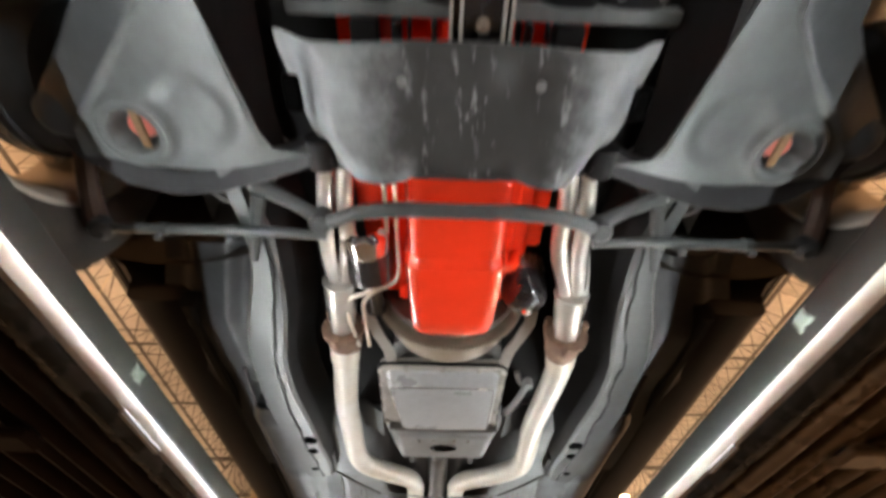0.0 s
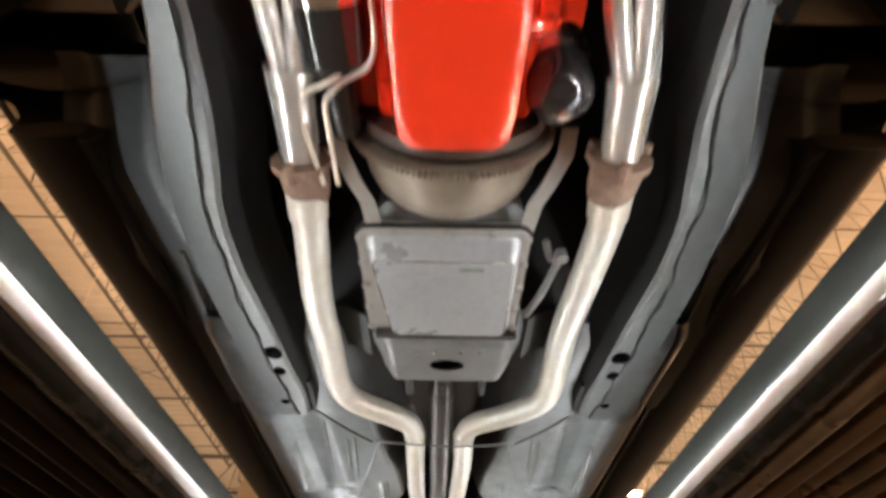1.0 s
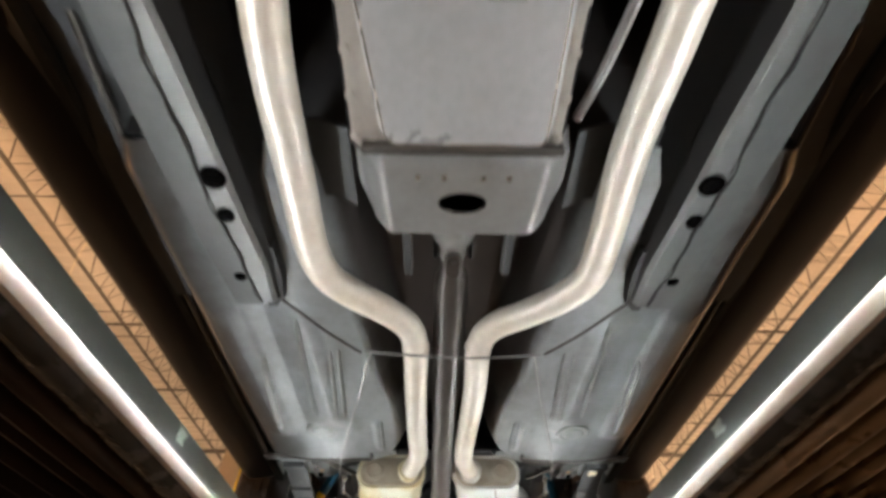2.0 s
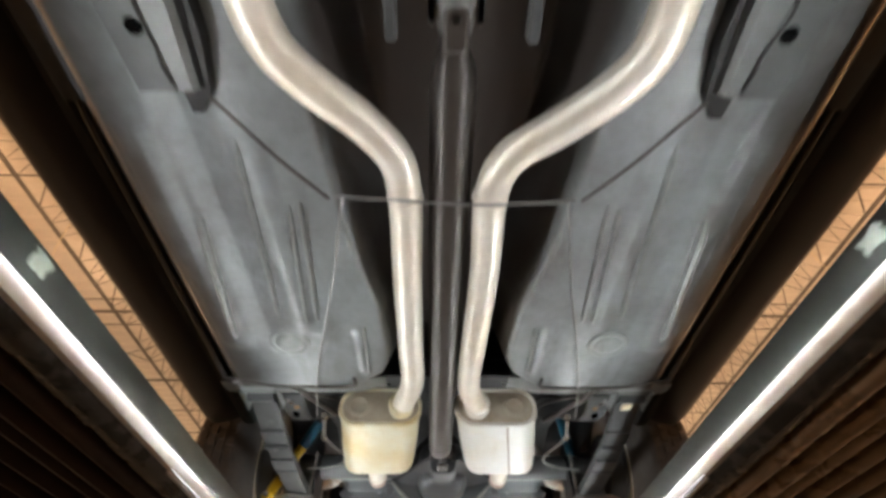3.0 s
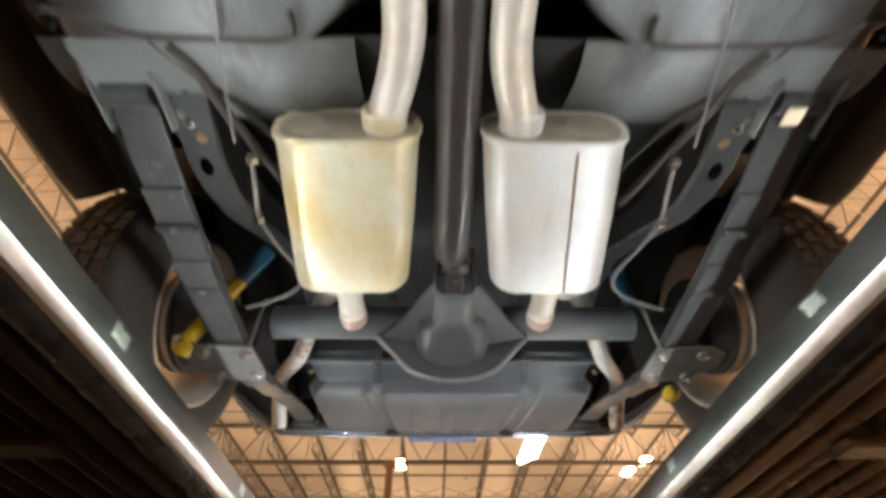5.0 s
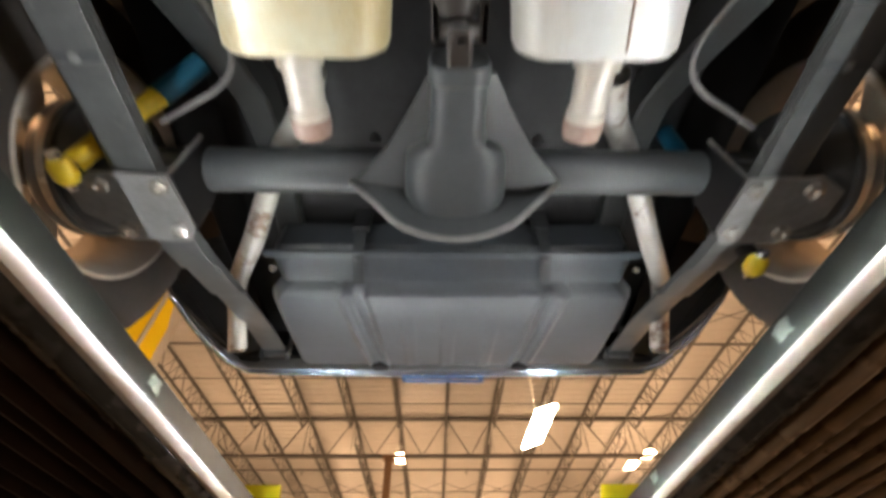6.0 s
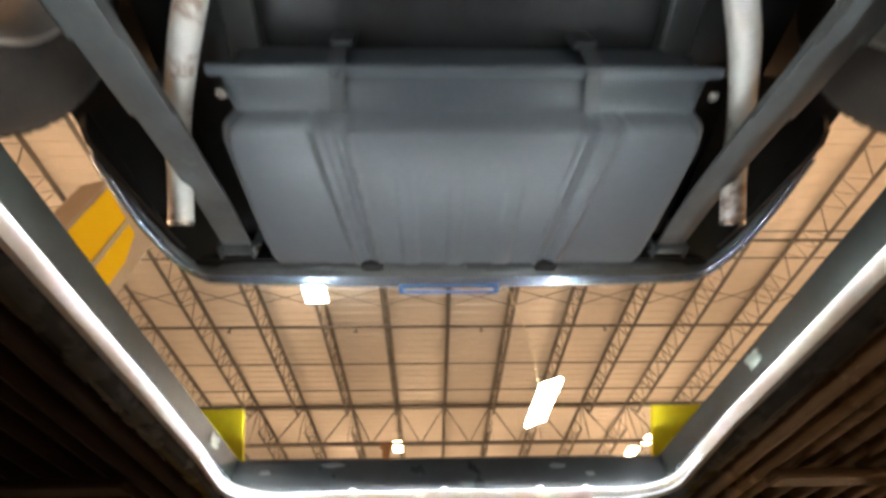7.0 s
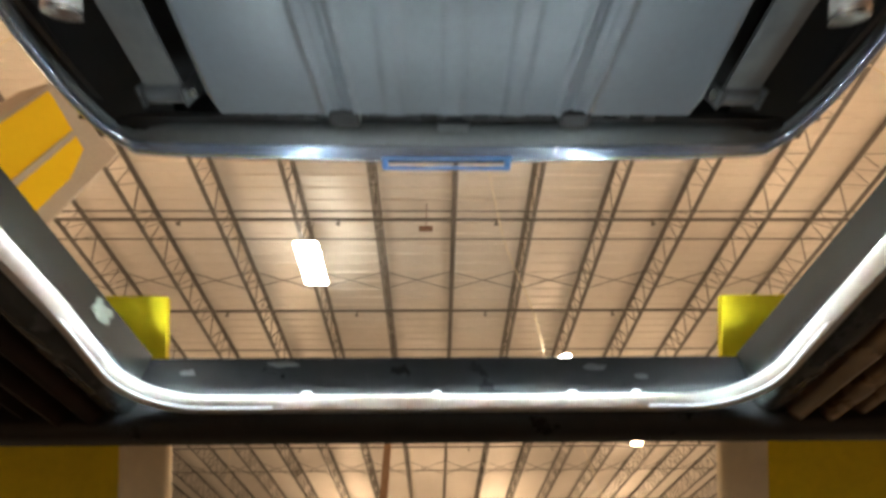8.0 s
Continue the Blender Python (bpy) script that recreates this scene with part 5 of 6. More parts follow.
def muffler(x0, x1, mat, inlet, outlet, label, seam):
    """An oval case from y 2.49 to 2.845; x0, x1: its middle at the front and the rear."""
    def oval(cx, y, k):
        hw, hh, r = 0.118 - k, 0.056 - k, 0.05
        return [(x, y, z) for x, z in rounded(cx - hw, cx + hw, 1.962 - hh, 1.962 + hh, min(r, hh * 0.98), 8)]
    m = Shape().loft([oval(x0, 2.497, 0.006), oval(x0, 2.492, 0.0), oval(x0, 2.500, -0.002), oval(x0 * 0.97 + x1 * 0.03, 2.508, 0.002), oval((x0 + x1) / 2, 2.67, 0.0), oval(x1, 2.832, 0.001), oval(x1, 2.842, 0.006), oval(x1, 2.847, 0.016)])
    ob = m.make("muffler", mat, car, label, 40)
    Shape().lathe([(0, 0.036), (0.03, 0.036), (0.034, 0.031)], (inlet, 2.495, 1.958), (0, -1, 0), 22).make("inlet_neck", mat, ob)
    other = 2 * x0 - inlet
    Shape().loft([oval(x0, 2.4965, 0.009), oval(x0, 2.4945, 0.010), oval(x0, 2.494, 0.02)]).make("end_plate", ENDPLATE, ob, "stained end plate")
    Shape().lathe([(0, 0.034), (0.006, 0.033), (0.008, 0.024), (0.004, 0.018), (0.004, 0.0)], (other, 2.497, 1.963), (0, -1, 0), 22).make("end_boss", ENDPLATE, ob)
    Shape().lathe([(0, 0.034), (0.022, 0.034), (0.024, 0.028), (0.085, 0.027), (0.086, 0.030), (0.106, 0.030), (0.107, 0.026), (0.128, 0.026)], (outlet, 2.84, 1.944), (0, 1, -0.03), 20).make("outlet_stub", PIPE, ob, "stained outlet stub")
    Shape().lathe([(0.100, 0.0308), (0.112, 0.0312), (0.130, 0.0285), (0.134, 0.02)], (outlet, 2.84, 1.944), (0, 1, -0.03), 20).make("stub_end", STUBRUST, ob, "rusty end of the stub")
    if seam:
        Shape().loft([[(x + seam - 0.0018, y, 1.9065), (x + seam - 0.0012, y, 1.9045), (x + seam + 0.0018, y, 1.9065)] for x, y in ((x0, 2.51), ((x0 + x1) / 2, 2.67), (x1, 2.83))]).make("case_seam", RUST, ob, "lapped seam")
    ob.location.y += 0.012
    return ob


muffler(-0.155, -0.186, MUFFLER_Y, -0.094, -0.198, "yellowed oval steel muffler", 0)
muffler(0.179, 0.220, MUFFLER_W, 0.124, 0.227, "pale oval steel muffler with a seam", 0.030)
for sx in (-1, 1):
    t = [(0.235, 2.90, 1.985), (0.26, 2.96, 2.02), (0.31, 3.04, 2.09), (0.365, 3.12, 2.115), (0.415, 3.22, 2.095), (0.462, 3.32, 2.070), (0.515, 3.41, 2.09), (0.565, 3.50, 2.115), (0.590, 3.565, 2.118), (0.598, 3.625, 2.092), (0.600, 3.70, 2.030)]
    tp = Shape().tube([(CX + sx * d, y, z) for d, y, z in t], 0.0245, 20, 6, cap=False).make("tailpipe", TAILPIPE, car, "bright tailpipe with stained bends", 60)
    Shape().lathe([(-0.004, 0.0252), (0.006, 0.0252)], (CX + sx * 0.600, 3.697, 2.033), (0, 0.77, -0.64), 20, cap=False).make("tip", SILVER, tp)

# --- driveline
ds = Shape().lathe([(0, 0.022), (0.03, 0.024), (0.05, 0.034), (0.09, 0.0375), (1.25, 0.0375), (1.29, 0.036), (1.31, 0.028)], (CX - 0.008, 1.50, 1.985), (-0.006, 1, -0.012), 26).make("driveshaft", SHAFTBROWN, car, "dark brown-grey driveshaft")
for y, z, r in ((1.475, 1.982, 0.03), (2.835, 1.968, 0.032)):
    u = Shape()
    u.box(CX - 0.045, CX + 0.03, y - 0.008, y + 0.008, z - 0.012, z + 0.012, 0.004)
    u.box(CX - 0.02, CX + 0.006, y - 0.010, y + 0.010, z - 0.042, z + 0.04, 0.005)
    u.lathe([(-0.036, 0.013), (0.036, 0.013)], (CX - 0.008, y, z), (1, 0, 0), 12)
    u.make("universal_joint", CAST, ds, "worn cast universal joint")
    for e in (-1, 1):
        Shape().box(CX - 0.008 + e * 0.034 - 0.006, CX - 0.008 + e * 0.034 + 0.006, y - 0.045, y + 0.014, z - 0.018, z + 0.018, 0.005).make("yoke_ear", SHAFTBROWN, ds)
        Shape().box(CX - 0.026, CX + 0.010, y - 0.014, y + 0.045, z + e * 0.036 - 0.006, z + e * 0.036 + 0.006, 0.005).make("yoke_ear", SHAFTBROWN, ds)
Shape().lathe([(0, 0.045), (0.06, 0.042), (0.08, 0.03), (0.12, 0.025)], (CX - 0.008, 1.38, 1.985), (0, 1, 0), 18).make("tail_housing", CAST, car, "cast gearbox tail housing")
# rear axle
AX = CX + 0.0
AXY, AXZ = 3.11, 2.036
tube_s = Shape().tube([(AX - 0.60, AXY, AXZ), (AX + 0.60, AXY, AXZ)], 0.0435, 26)
axle = tube_s.make("axle_tube", AXLEGREY, car, "grey painted rear axle tube")
car_secs = [(2.872, 0.043, 0.043, 1.966), (2.880, 0.047, 0.047, 1.968), (2.898, 0.047, 0.047, 1.970), (2.902, 0.043, 0.044, 1.971), (2.985, 0.046, 0.048, 1.986), (3.005, 0.052, 0.054, 1.992), (3.02, 0.078, 0.066, 2.000), (3.035, 0.088, 0.078, 2.006), (3.07, 0.094, 0.094, 2.018), (3.10, 0.097, 0.106, 2.026), (3.125, 0.096, 0.114, 2.032), (3.145, 0.085, 0.112, 2.036)]
rings = []
for y, hw, hh, z in car_secs:
    rings.append([(AX - 0.006 + hw * math.copysign(abs(math.cos(q)) ** 0.62, math.cos(q)), y, z + hh * math.copysign(abs(math.sin(q)) ** 0.62, math.sin(q))) for q in (2 * math.pi * k / 36 for k in range(36))])
Shape().loft(rings).make("differential", AXLEGREY, axle, "grey cast differential housing")
for sx in (-1, 1):
    Shape().loft([[(AX + sx * x0, y, z0), (AX + sx * x1, y, z1), (AX + sx * x1, y, z1 + 0.012), (AX + sx * x0, y, z0 + 0.012)] for y, x0, x1, z0, z1 in ((2.895, 0.03, 0.050, 1.968, 1.974), (2.96, 0.035, 0.082, 1.972, 1.990), (3.03, 0.04, 0.126, 1.970, 1.986), (3.075, 0.05, 0.166, 1.962, 1.982), (3.100, 0.06, 0.188, 1.955, 1.981))]).make("web", AXLEGREY, axle, "cast side web", 40)
rim_half = [(0.192, 3.101, 1.982), (0.168, 3.107, 1.958), (0.140, 3.116, 1.932), (0.112, 3.130, 1.909), (0.090, 3.141, 1.901), (0.050, 3.158, 1.899)]
rim_pts = [(-x, y, z) for x, y, z in rim_half] + [(0.0, 3.166, 1.899)] + rim_half[::-1]
Shape().tube([(AX - 0.006 + x, y, z) for x, y, z in rim_pts], 0.0062, 10, 5).make("housing_flange", CAST, axle, "bare edged housing flange")
flange = [[(AX - 0.006 + x, y - e, z + 0.002) for x, y, z in rim_pts] + [(AX + 0.19, 3.12 - e, 2.04), (AX - 0.20, 3.12 - e, 2.04)] for e in (-0.004, 0.004)]
Shape().loft(flange).make("flange_plate", AXLEGREY, axle)
back = []
for y, k in ((3.15, 0.9), (3.18, 0.66), (3.21, 0.42), (3.23, 0.22)):
    back.append([(AX - 0.006 + 0.14 * k * math.cos(q), y, 2.06 + 0.145 * k * math.sin(q)) for q in (2 * math.pi * j / 32 for j in range(32))])
Shape().loft(back).make("housing_back", AXLEGREY, axle)
for sx in (-1, 1):
    bolt(axle, (AX + sx * 0.16, 3.07, 2.085), (0, -1, 0), 0.008, 0.012, CHASSIS)

# --- leaf springs, plates, shocks
def leaf_spring(sx):
    sp = None
    line = [(0.524, 2.47, 1.968), (0.526, 2.60, 1.948), (0.529, 2.80, 1.937), (0.533, 3.00, 1.936), (0.536, 3.11, 1.938), (0.537, 3.24, 1.956), (0.538, 3.36, 1.990), (0.541, 3.46, 2.022), (0.552, 3.68, 2.092), (0.564, 3.86, 2.138)]
    def leaf(y0, y1, dz):
        rings = []
        n = 26
        for k in range(n + 1):
            y = y0 + (y1 - y0) * k / n
            d, z = lerp([(p[1], p[0]) for p in line], y), lerp([(p[1], p[2]) for p in line], y)
            w = 0.036
            rings.append([(CX + sx * (d - w), y, z + dz + 0.001), (CX + sx * (d - w + 0.003), y, z + dz), (CX + sx * (d + w - 0.003), y, z + dz), (CX + sx * (d + w), y, z + dz + 0.001), (CX + sx * (d + w), y, z + dz + 0.008), (CX + sx * (d - w), y, z + dz + 0.008)])
        return Shape().loft(rings)
    sp = leaf(2.47, 3.86, 0.0).make("leaf_spring", SPRINGGREY, car, "dark painted leaf spring", 30)
    for i, (y0, y1) in enumerate(((2.62, 3.44), (2.78, 3.30))):
        leaf(y0, y1, -0.0085 * (i + 1)).make("leaf", SPRINGGREY, sp)
    for y in (2.70, 2.86):
        z = lerp([(p[1], p[2]) for p in line], y)
        d = lerp([(p[1], p[0]) for p in line], y)
        Shape().box(*sorted((CX + sx * (d - 0.036), CX + sx * (d + 0.036))), y - 0.009, y + 0.009, z - 0.019, z + 0.014, 0.003).make("leaf_clip", CHASSIS, sp, smooth=False)
        bolt(sp, (CX + sx * d, y, z - 0.021), r=0.005, h=0.005, mat=CAST)
    Shape().lathe([(-0.036, 0.022), (0.036, 0.022)], (CX + sx * 0.524, 2.463, 1.975), (1, 0, 0), 20).make("front_eye", CHASSIS, sp)
    Shape().lathe([(-0.034, 0.019), (0.034, 0.019)], (CX + sx * 0.565, 3.875, 2.145), (1, 0, 0), 20).make("rear_eye", CHASSIS, sp)
    Shape().lathe([(-0.05, 0.006), (-0.05, 0.011), (-0.042, 0.011), (-0.042, 0.006), (0.042, 0.006), (0.042, 0.011), (0.052, 0.011)], (CX + sx * 0.565, 3.875, 2.145), (1, 0, 0), 12).make("shackle_bolt", SILVER, sp)
    for q in (-0.043, 0.040):
        Shape().box(CX + sx * 0.565 + q - 0.003, CX + sx * 0.565 + q + 0.003, 3.855, 3.895, 2.12, 2.25, 0.002).make("shackle_plate", CHASSIS, sp, smooth=False)
    # hanger at the front eye
    h = Shape()
    for q in (-0.052, 0.046):
        h.box(CX + sx * 0.524 + q, CX + sx * 0.524 + q + 0.006, 2.425, 2.52, 1.955, 2.07, 0.002)
    h.box(CX + sx * 0.524 - 0.06, CX + sx * 0.524 + 0.06, 2.418, 2.45, 1.965, 2.07, 0.004)
    h.make("spring_hanger", UNDERCOAT, sp, "grey spring hanger bracket", smooth=False)
    # spring plate under the axle with its U-bolts
    pl = [(0.478, 3.040), (0.602, 3.035), (0.648, 3.062), (0.648, 3.115), (0.606, 3.150), (0.592, 3.178), (0.488, 3.182), (0.470, 3.15)]
    plate = Shape().plate([(CX + sx * a, b) for a, b in pl], 1.906, 1.914).make("spring_plate", CAST, sp, "grey spring plate with bright nuts", 20)
    for a, b in ((0.492, 3.058), (0.588, 3.055), (0.492, 3.15), (0.582, 3.148)):
        Shape().tube([(CX + sx * a, b, 1.884), (CX + sx * a, b, 2.07)], 0.0055, 8).lathe([(0, 0.010), (0.002, 0.015), (0.012, 0.015)], (CX + sx * a, b, 1.892), (0, 0, 1), 6).make("u_bolt", HEADER, sp, "bright U-bolt end")
    Shape().box(*sorted((CX + sx * 0.495, CX + sx * 0.58)), 3.06, 3.16, 1.947, 1.998, 0.006).make("spring_perch", CHASSIS, sp, smooth=False)
    Shape().loft([[(CX + sx * d, y, z) for y, z in ((3.046, 1.915), (3.164, 1.915), (3.158, 2.03), (3.140, 2.07), (3.080, 2.07), (3.050, 2.03))] for d in (0.473, 0.479)]).make("perch_plate", SHADOWBLACK, sp, "black spring perch side", 30)
    return sp


for sx in (-1, 1):
    leaf_spring(sx)
    # frame rail over the axle, inboard of the spring
    fr = [(0.445, 2.40, 1.985), (0.450, 2.50, 1.984), (0.462, 2.60, 1.989), (0.468, 2.68, 2.010), (0.473, 2.77, 2.055), (0.464, 2.86, 2.11), (0.448, 2.96, 2.168), (0.435, 3.05, 2.21), (0.43, 3.2, 2.235), (0.44, 3.45, 2.22), (0.47, 3.7, 2.21), (0.48, 3.95, 2.21)]
    rings = []
    for d, y, z in fr:
        w = 0.034
        rings.append([(CX + sx * (d - w), y, z + 0.09), (CX + sx * (d - w), y, z + 0.006), (CX + sx * (d - w + 0.006), y, z), (CX + sx * (d + w - 0.006), y, z), (CX + sx * (d + w), y, z + 0.006), (CX + sx * (d + w), y, z + 0.09)])
    frail = Shape().loft(rings).make("rear_frame_rail", RAILGREY, car, "dark curved rear frame rail", 30)
    for d, y, z, r in ((0.444, 2.455, 1.983, 0.010),):
        Shape().lathe([(0, r), (0.002, r), (0.0025, r * 0.8)], (CX + sx * d, y, z), (0, -0.1, -1), 14).make("rail_hole", HOLE, frail)
    bolt(frail, (CX + sx * 0.455, 2.515, 1.984), r=0.01, h=0.01)
    pl = [(0.412, 2.47), (0.474, 2.47), (0.484, 2.53), (0.480, 2.553), (0.440, 2.556), (0.420, 2.54)]
    Shape().plate([(CX + sx * a, b) for a, b in pl], 1.9775, 1.9815).make("rail_gusset", RAILGREY, frail, "grey gusset plate under the rail", 20)
    Shape().plate([(CX + sx * 0.461 + 0.010 * math.cos(q), 2.604 + 0.018 * math.sin(q)) for q in (radians(18 * k) for k in range(20))], 1.9855, 1.9895).make("oval_slot", HOLE, frail)
    bolt(frail, (CX + sx * 0.444, 2.541, 1.9775), r=0.006, h=0.006, mat=WARMCAST)
    bolt(frail, (CX + sx * 0.463, 2.50, 1.9775), r=0.005, h=0.005, mat=CAST)
    # dark hose over the kick panel
    Shape().tube([(CX + sx * d, y, z) for d, y, z in ((0.43, 2.385, 1.958), (0.405, 2.42, 1.962), (0.392, 2.47, 1.968), (0.372, 2.54, 1.985), (0.345, 2.62, 2.0), (0.325, 2.70, 2.02))], 0.0085, 8).make("fuel_hose", CABLE, car, "dark rubber hose")
    for y in (2.575, 2.705):
        Shape().lathe([(-0.006, 0.011), (0.006, 0.011)], (CX + sx * (0.366 + (y - 2.575) * 0.18), y, 1.967), (0.1 * sx, 1, 0), 6).make("cable_nut", SILVER, car, "grey cable nut")
    # park brake cable bracket and hoses
    Shape().tube([(CX + sx * d, y, z) for d, y, z in ((0.390, 2.705, 1.968), (0.372, 2.77, 1.968), (0.343, 2.84, 1.968), (0.345, 2.885, 1.968), (0.375, 2.92, 1.968), (0.43, 2.95, 1.97), (0.495, 2.985, 1.98))], 0.0045, 8).make("brake_cable", GREYHOSE, car, "grey brake cable loop")
    Shape().tube([(CX + sx * d, y, z) for d, y, z in ((0.366, 2.575, 1.967), (0.378, 2.645, 1.967), (0.390, 2.71, 1.968))], [0.004, 0.0055, 0.004], 10).make("cable_fitting", CAST, car, "grey cable fitting")
    Shape().tube([(CX + sx * d, y, z) for d, y, z in ((0.47, 2.36, 1.965), (0.44, 2.40, 1.965), (0.36, 2.50, 1.99), (0.32, 2.62, 2.04), (0.31, 2.78, 2.10))], 0.006, 8).make("fuel_line", CABLE, car)

def shock(low, high, split, upper, r, body, label):
    a, b = Vector(low), Vector(high)
    m = a.lerp(b, split)
    s = Shape().tube([a + (m - a) * 0.10, m], r, 18).make("shock_absorber", body, car, label)
    Shape().tube([m, b], r * 1.15, 18).make("shock_sleeve", upper, s, "dark or blue painted sleeve")
    Shape().lathe([(-0.022, 0.013), (-0.012, 0.019), (0.012, 0.019), (0.022, 0.013)], a, (0, 1, 0), 16).make("shock_eye", YELLOW, s, "yellow bushing eye")
    Shape().lathe([(-0.034, 0.010), (0.034, 0.010)], a, (0, 1, 0), 10).make("shock_bolt", SILVER, s)


shock((-0.592, 3.028, 1.900), (-0.440, 2.945, 2.135), 0.66, BLUE, 0.018, YELLOW, "yellow bodied shock absorber")
# the right one's body is painted shadow black so it stays unseen
shock((0.612, 3.228, 1.900), (0.548, 3.145, 2.27), 0.52, BLUE, 0.018, SHADOWBLACK, "shock absorber with a blue sleeve, body blackened from view")

# --- wheels
def wheel(sx, yc, zc=2.036):
    R, W = 0.336, 0.205
    xin = CX + sx * 0.652
    w = None
    prof = [(0.012, 0.205), (0.0, 0.225), (0.002, 0.27), (0.012, 0.305), (0.03, 0.326), (0.045, R), (W - 0.045, R), (W - 0.03, 0.326), (W - 0.012, 0.305), (W - 0.002, 0.27), (W, 0.225), (W - 0.012, 0.205), (W * 0.5, 0.20), (0.012, 0.205)]
    w = Shape().lathe(prof, (xin, yc, zc), (sx, 0, 0), 64, cap=False).make("wheel", RUBBER, car, "black tyre on a bare steel rim", 40)
    w.name = "wheel"
    tr = Shape()
    for row in range(4):
        h = 0.048 + row * 0.032
        for k in range(56):
            q0, q1 = 2 * math.pi * (k + 0.5 * (row % 2)) / 56, 2 * math.pi * (k + 0.72 + 0.5 * (row % 2)) / 56
            tr.loft([[(xin + sx * (h + e), yc + r * math.cos(q), zc + r * math.sin(q)) for e, r in ((0, R - 0.004), (0.024, R - 0.004), (0.023, R + 0.005), (0.001, R + 0.005))] for q in (q0, q1)])
    tb = tr.make("tread", RUBBER, w, smooth=False)
    tb["kind"] = "stuff"
    Shape().lathe([(0.006, 0.214), (0.004, 0.207), (0.014, 0.198), (0.03, 0.188), (0.06, 0.178), (0.165, 0.176), (0.185, 0.195), (0.19, 0.205)], (xin, yc, zc), (sx, 0, 0), 56, cap=False).make("rim", RIM, w, "bare shiny steel rim")
    for k in range(5):
        q = 2 * math.pi * (k + 0.25) / 5
        c, s_ = math.cos(q), math.sin(q)
        sp = Shape().loft([[(xin + sx * h, yc + r * c - o * s_, zc + r * s_ + o * c) for h, o in ((0.125, -hw), (0.118, 0), (0.125, hw), (0.15, hw), (0.15, -hw))] for r, hw in ((0.05, 0.036), (0.11, 0.030), (0.182, 0.048))])
        sp.make("spoke", RIM, w, "polished rim spoke")
    Shape().lathe([(0.115, 0.02), (0.115, 0.055), (0.12, 0.062), (0.16, 0.062)], (xin, yc, zc), (sx, 0, 0), 28).make("hub", RIM, w)
    d = Shape().lathe([(-0.03, 0.05), (-0.03, 0.115), (-0.02, 0.122), (0.02, 0.122), (0.022, 0.130), (0.06, 0.130), (0.075, 0.12)], (xin, yc, zc), (sx, 0, 0), 48).make("brake_drum", CHASSIS, w, "black brake backing plate and drum")
    Shape().lathe([(0, 0.1325), (0.014, 0.1325)], (xin + sx * 0.03, yc, zc), (sx, 0, 0), 48, cap=False).make("drum_band", SILVER, w, "bright drum edge")
    return w


for sx in (-1, 1):
    for yc in (0.29, 3.11):
        wheel(sx, yc)

# --- fuel tank
def tank_z(u, v):
    y = 3.46 + 0.445 * v
    d = (2 * u - 1)
    half = lerp([(0, 0.425), (0.03, 0.450), (0.08, 0.470), (0.16, 0.480), (0.92, 0.498), (1.0, 0.490)], v)
    x = CX + 0.004 + d * half
    z = 2.042 + 0.075 * v ** 1.3
    e = 1 - abs(d)
    z += 0.04 * (1 - smooth01(e / 0.06)) + 0.03 * (1 - smooth01(v / 0.05))
    dd = x - CX - 0.004
    for c0, c1, wd, dp in ((0.228, 0.200, 0.010, -0.009), (0.258, 0.226, 0.008, 0.007), (0.288, 0.255, 0.012, -0.009)):
        c = c0 + (c1 - c0) * v
        z += dp * max(0, 1 - abs(abs(dd) - c) / wd)
    for c in (-0.122, -0.010, 0.110):
        z += -0.005 * smooth01((v - 0.22) / 0.3) * smooth01((0.024 - abs(dd - c)) / 0.010)
    return (x, y, z)


tk = Shape().grid(200, 40, tank_z, 0.0)
tank = tk.make("fuel_tank", TANKBLUE, car, "grey pressed steel fuel tank with ribs and straps", 70)
Shape().grid(60, 10, lambda u, v: (CX + 0.004 + (2 * u - 1) * 0.455, 3.405 + 0.056 * v, 2.108 - 0.036 * smooth01(v) + 0.05 * (1 - smooth01((1 - abs(2 * u - 1)) / 0.06)) * v), 0.004).make("tank_front", TANK, tank)
Shape().box(CX + 0.004 - 0.475, CX + 0.004 + 0.475, 3.388, 3.408, 2.100, 2.112, 0.003).make("tank_flange", TANK, tank, smooth=False)
Shape().box(CX + 0.004 - 0.465, CX + 0.004 + 0.465, 3.40, 3.91, 2.125, 2.25, 0.02).make("tank_upper", TANK, tank, smooth=False)
for x in (-0.198, 0.272):
    Shape().loft([[(x - w, y, z), (x + w, y, z), (x + w, y, z + 0.003), (x - w, y, z + 0.003)] for y, z, w in ((3.375, 2.20, 0.014), (3.385, 2.11, 0.014), (3.40, 2.095, 0.014), (3.458, 2.062, 0.014))]).make("tank_strap", CHASSIS, tank, "dark steel tank strap", 40)
    Shape().loft([[(x - 0.022, 3.37, 2.18), (x + 0.022, 3.37, 2.18), (x + 0.022, 3.375, 2.26), (x - 0.022, 3.375, 2.26)], [(x - 0.022, 3.385, 2.18), (x + 0.022, 3.385, 2.18), (x + 0.022, 3.385, 2.26), (x - 0.022, 3.385, 2.26)]]).make("strap_bracket", CHASSIS, tank, "dark strap bracket")
    bolt(tank, (x, 3.40, 2.092), r=0.006, h=0.008, mat=CHASSIS)
for x in (CX - 0.22, CX + 0.24):
    Shape().box(x - 0.03, x + 0.03, 3.895, 3.93, 2.105, 2.15, 0.006).make("strap_end", SHADOWBLACK, tank, smooth=False)
for k in range(16):
    x = CX - 0.40 + 0.8 * k / 15
    Shape().box(x - 0.012, x + 0.012, 3.908, 3.925, 2.134, 2.142, 0.002).make("seam_tab", SHADOWBLACK, tank, smooth=False)
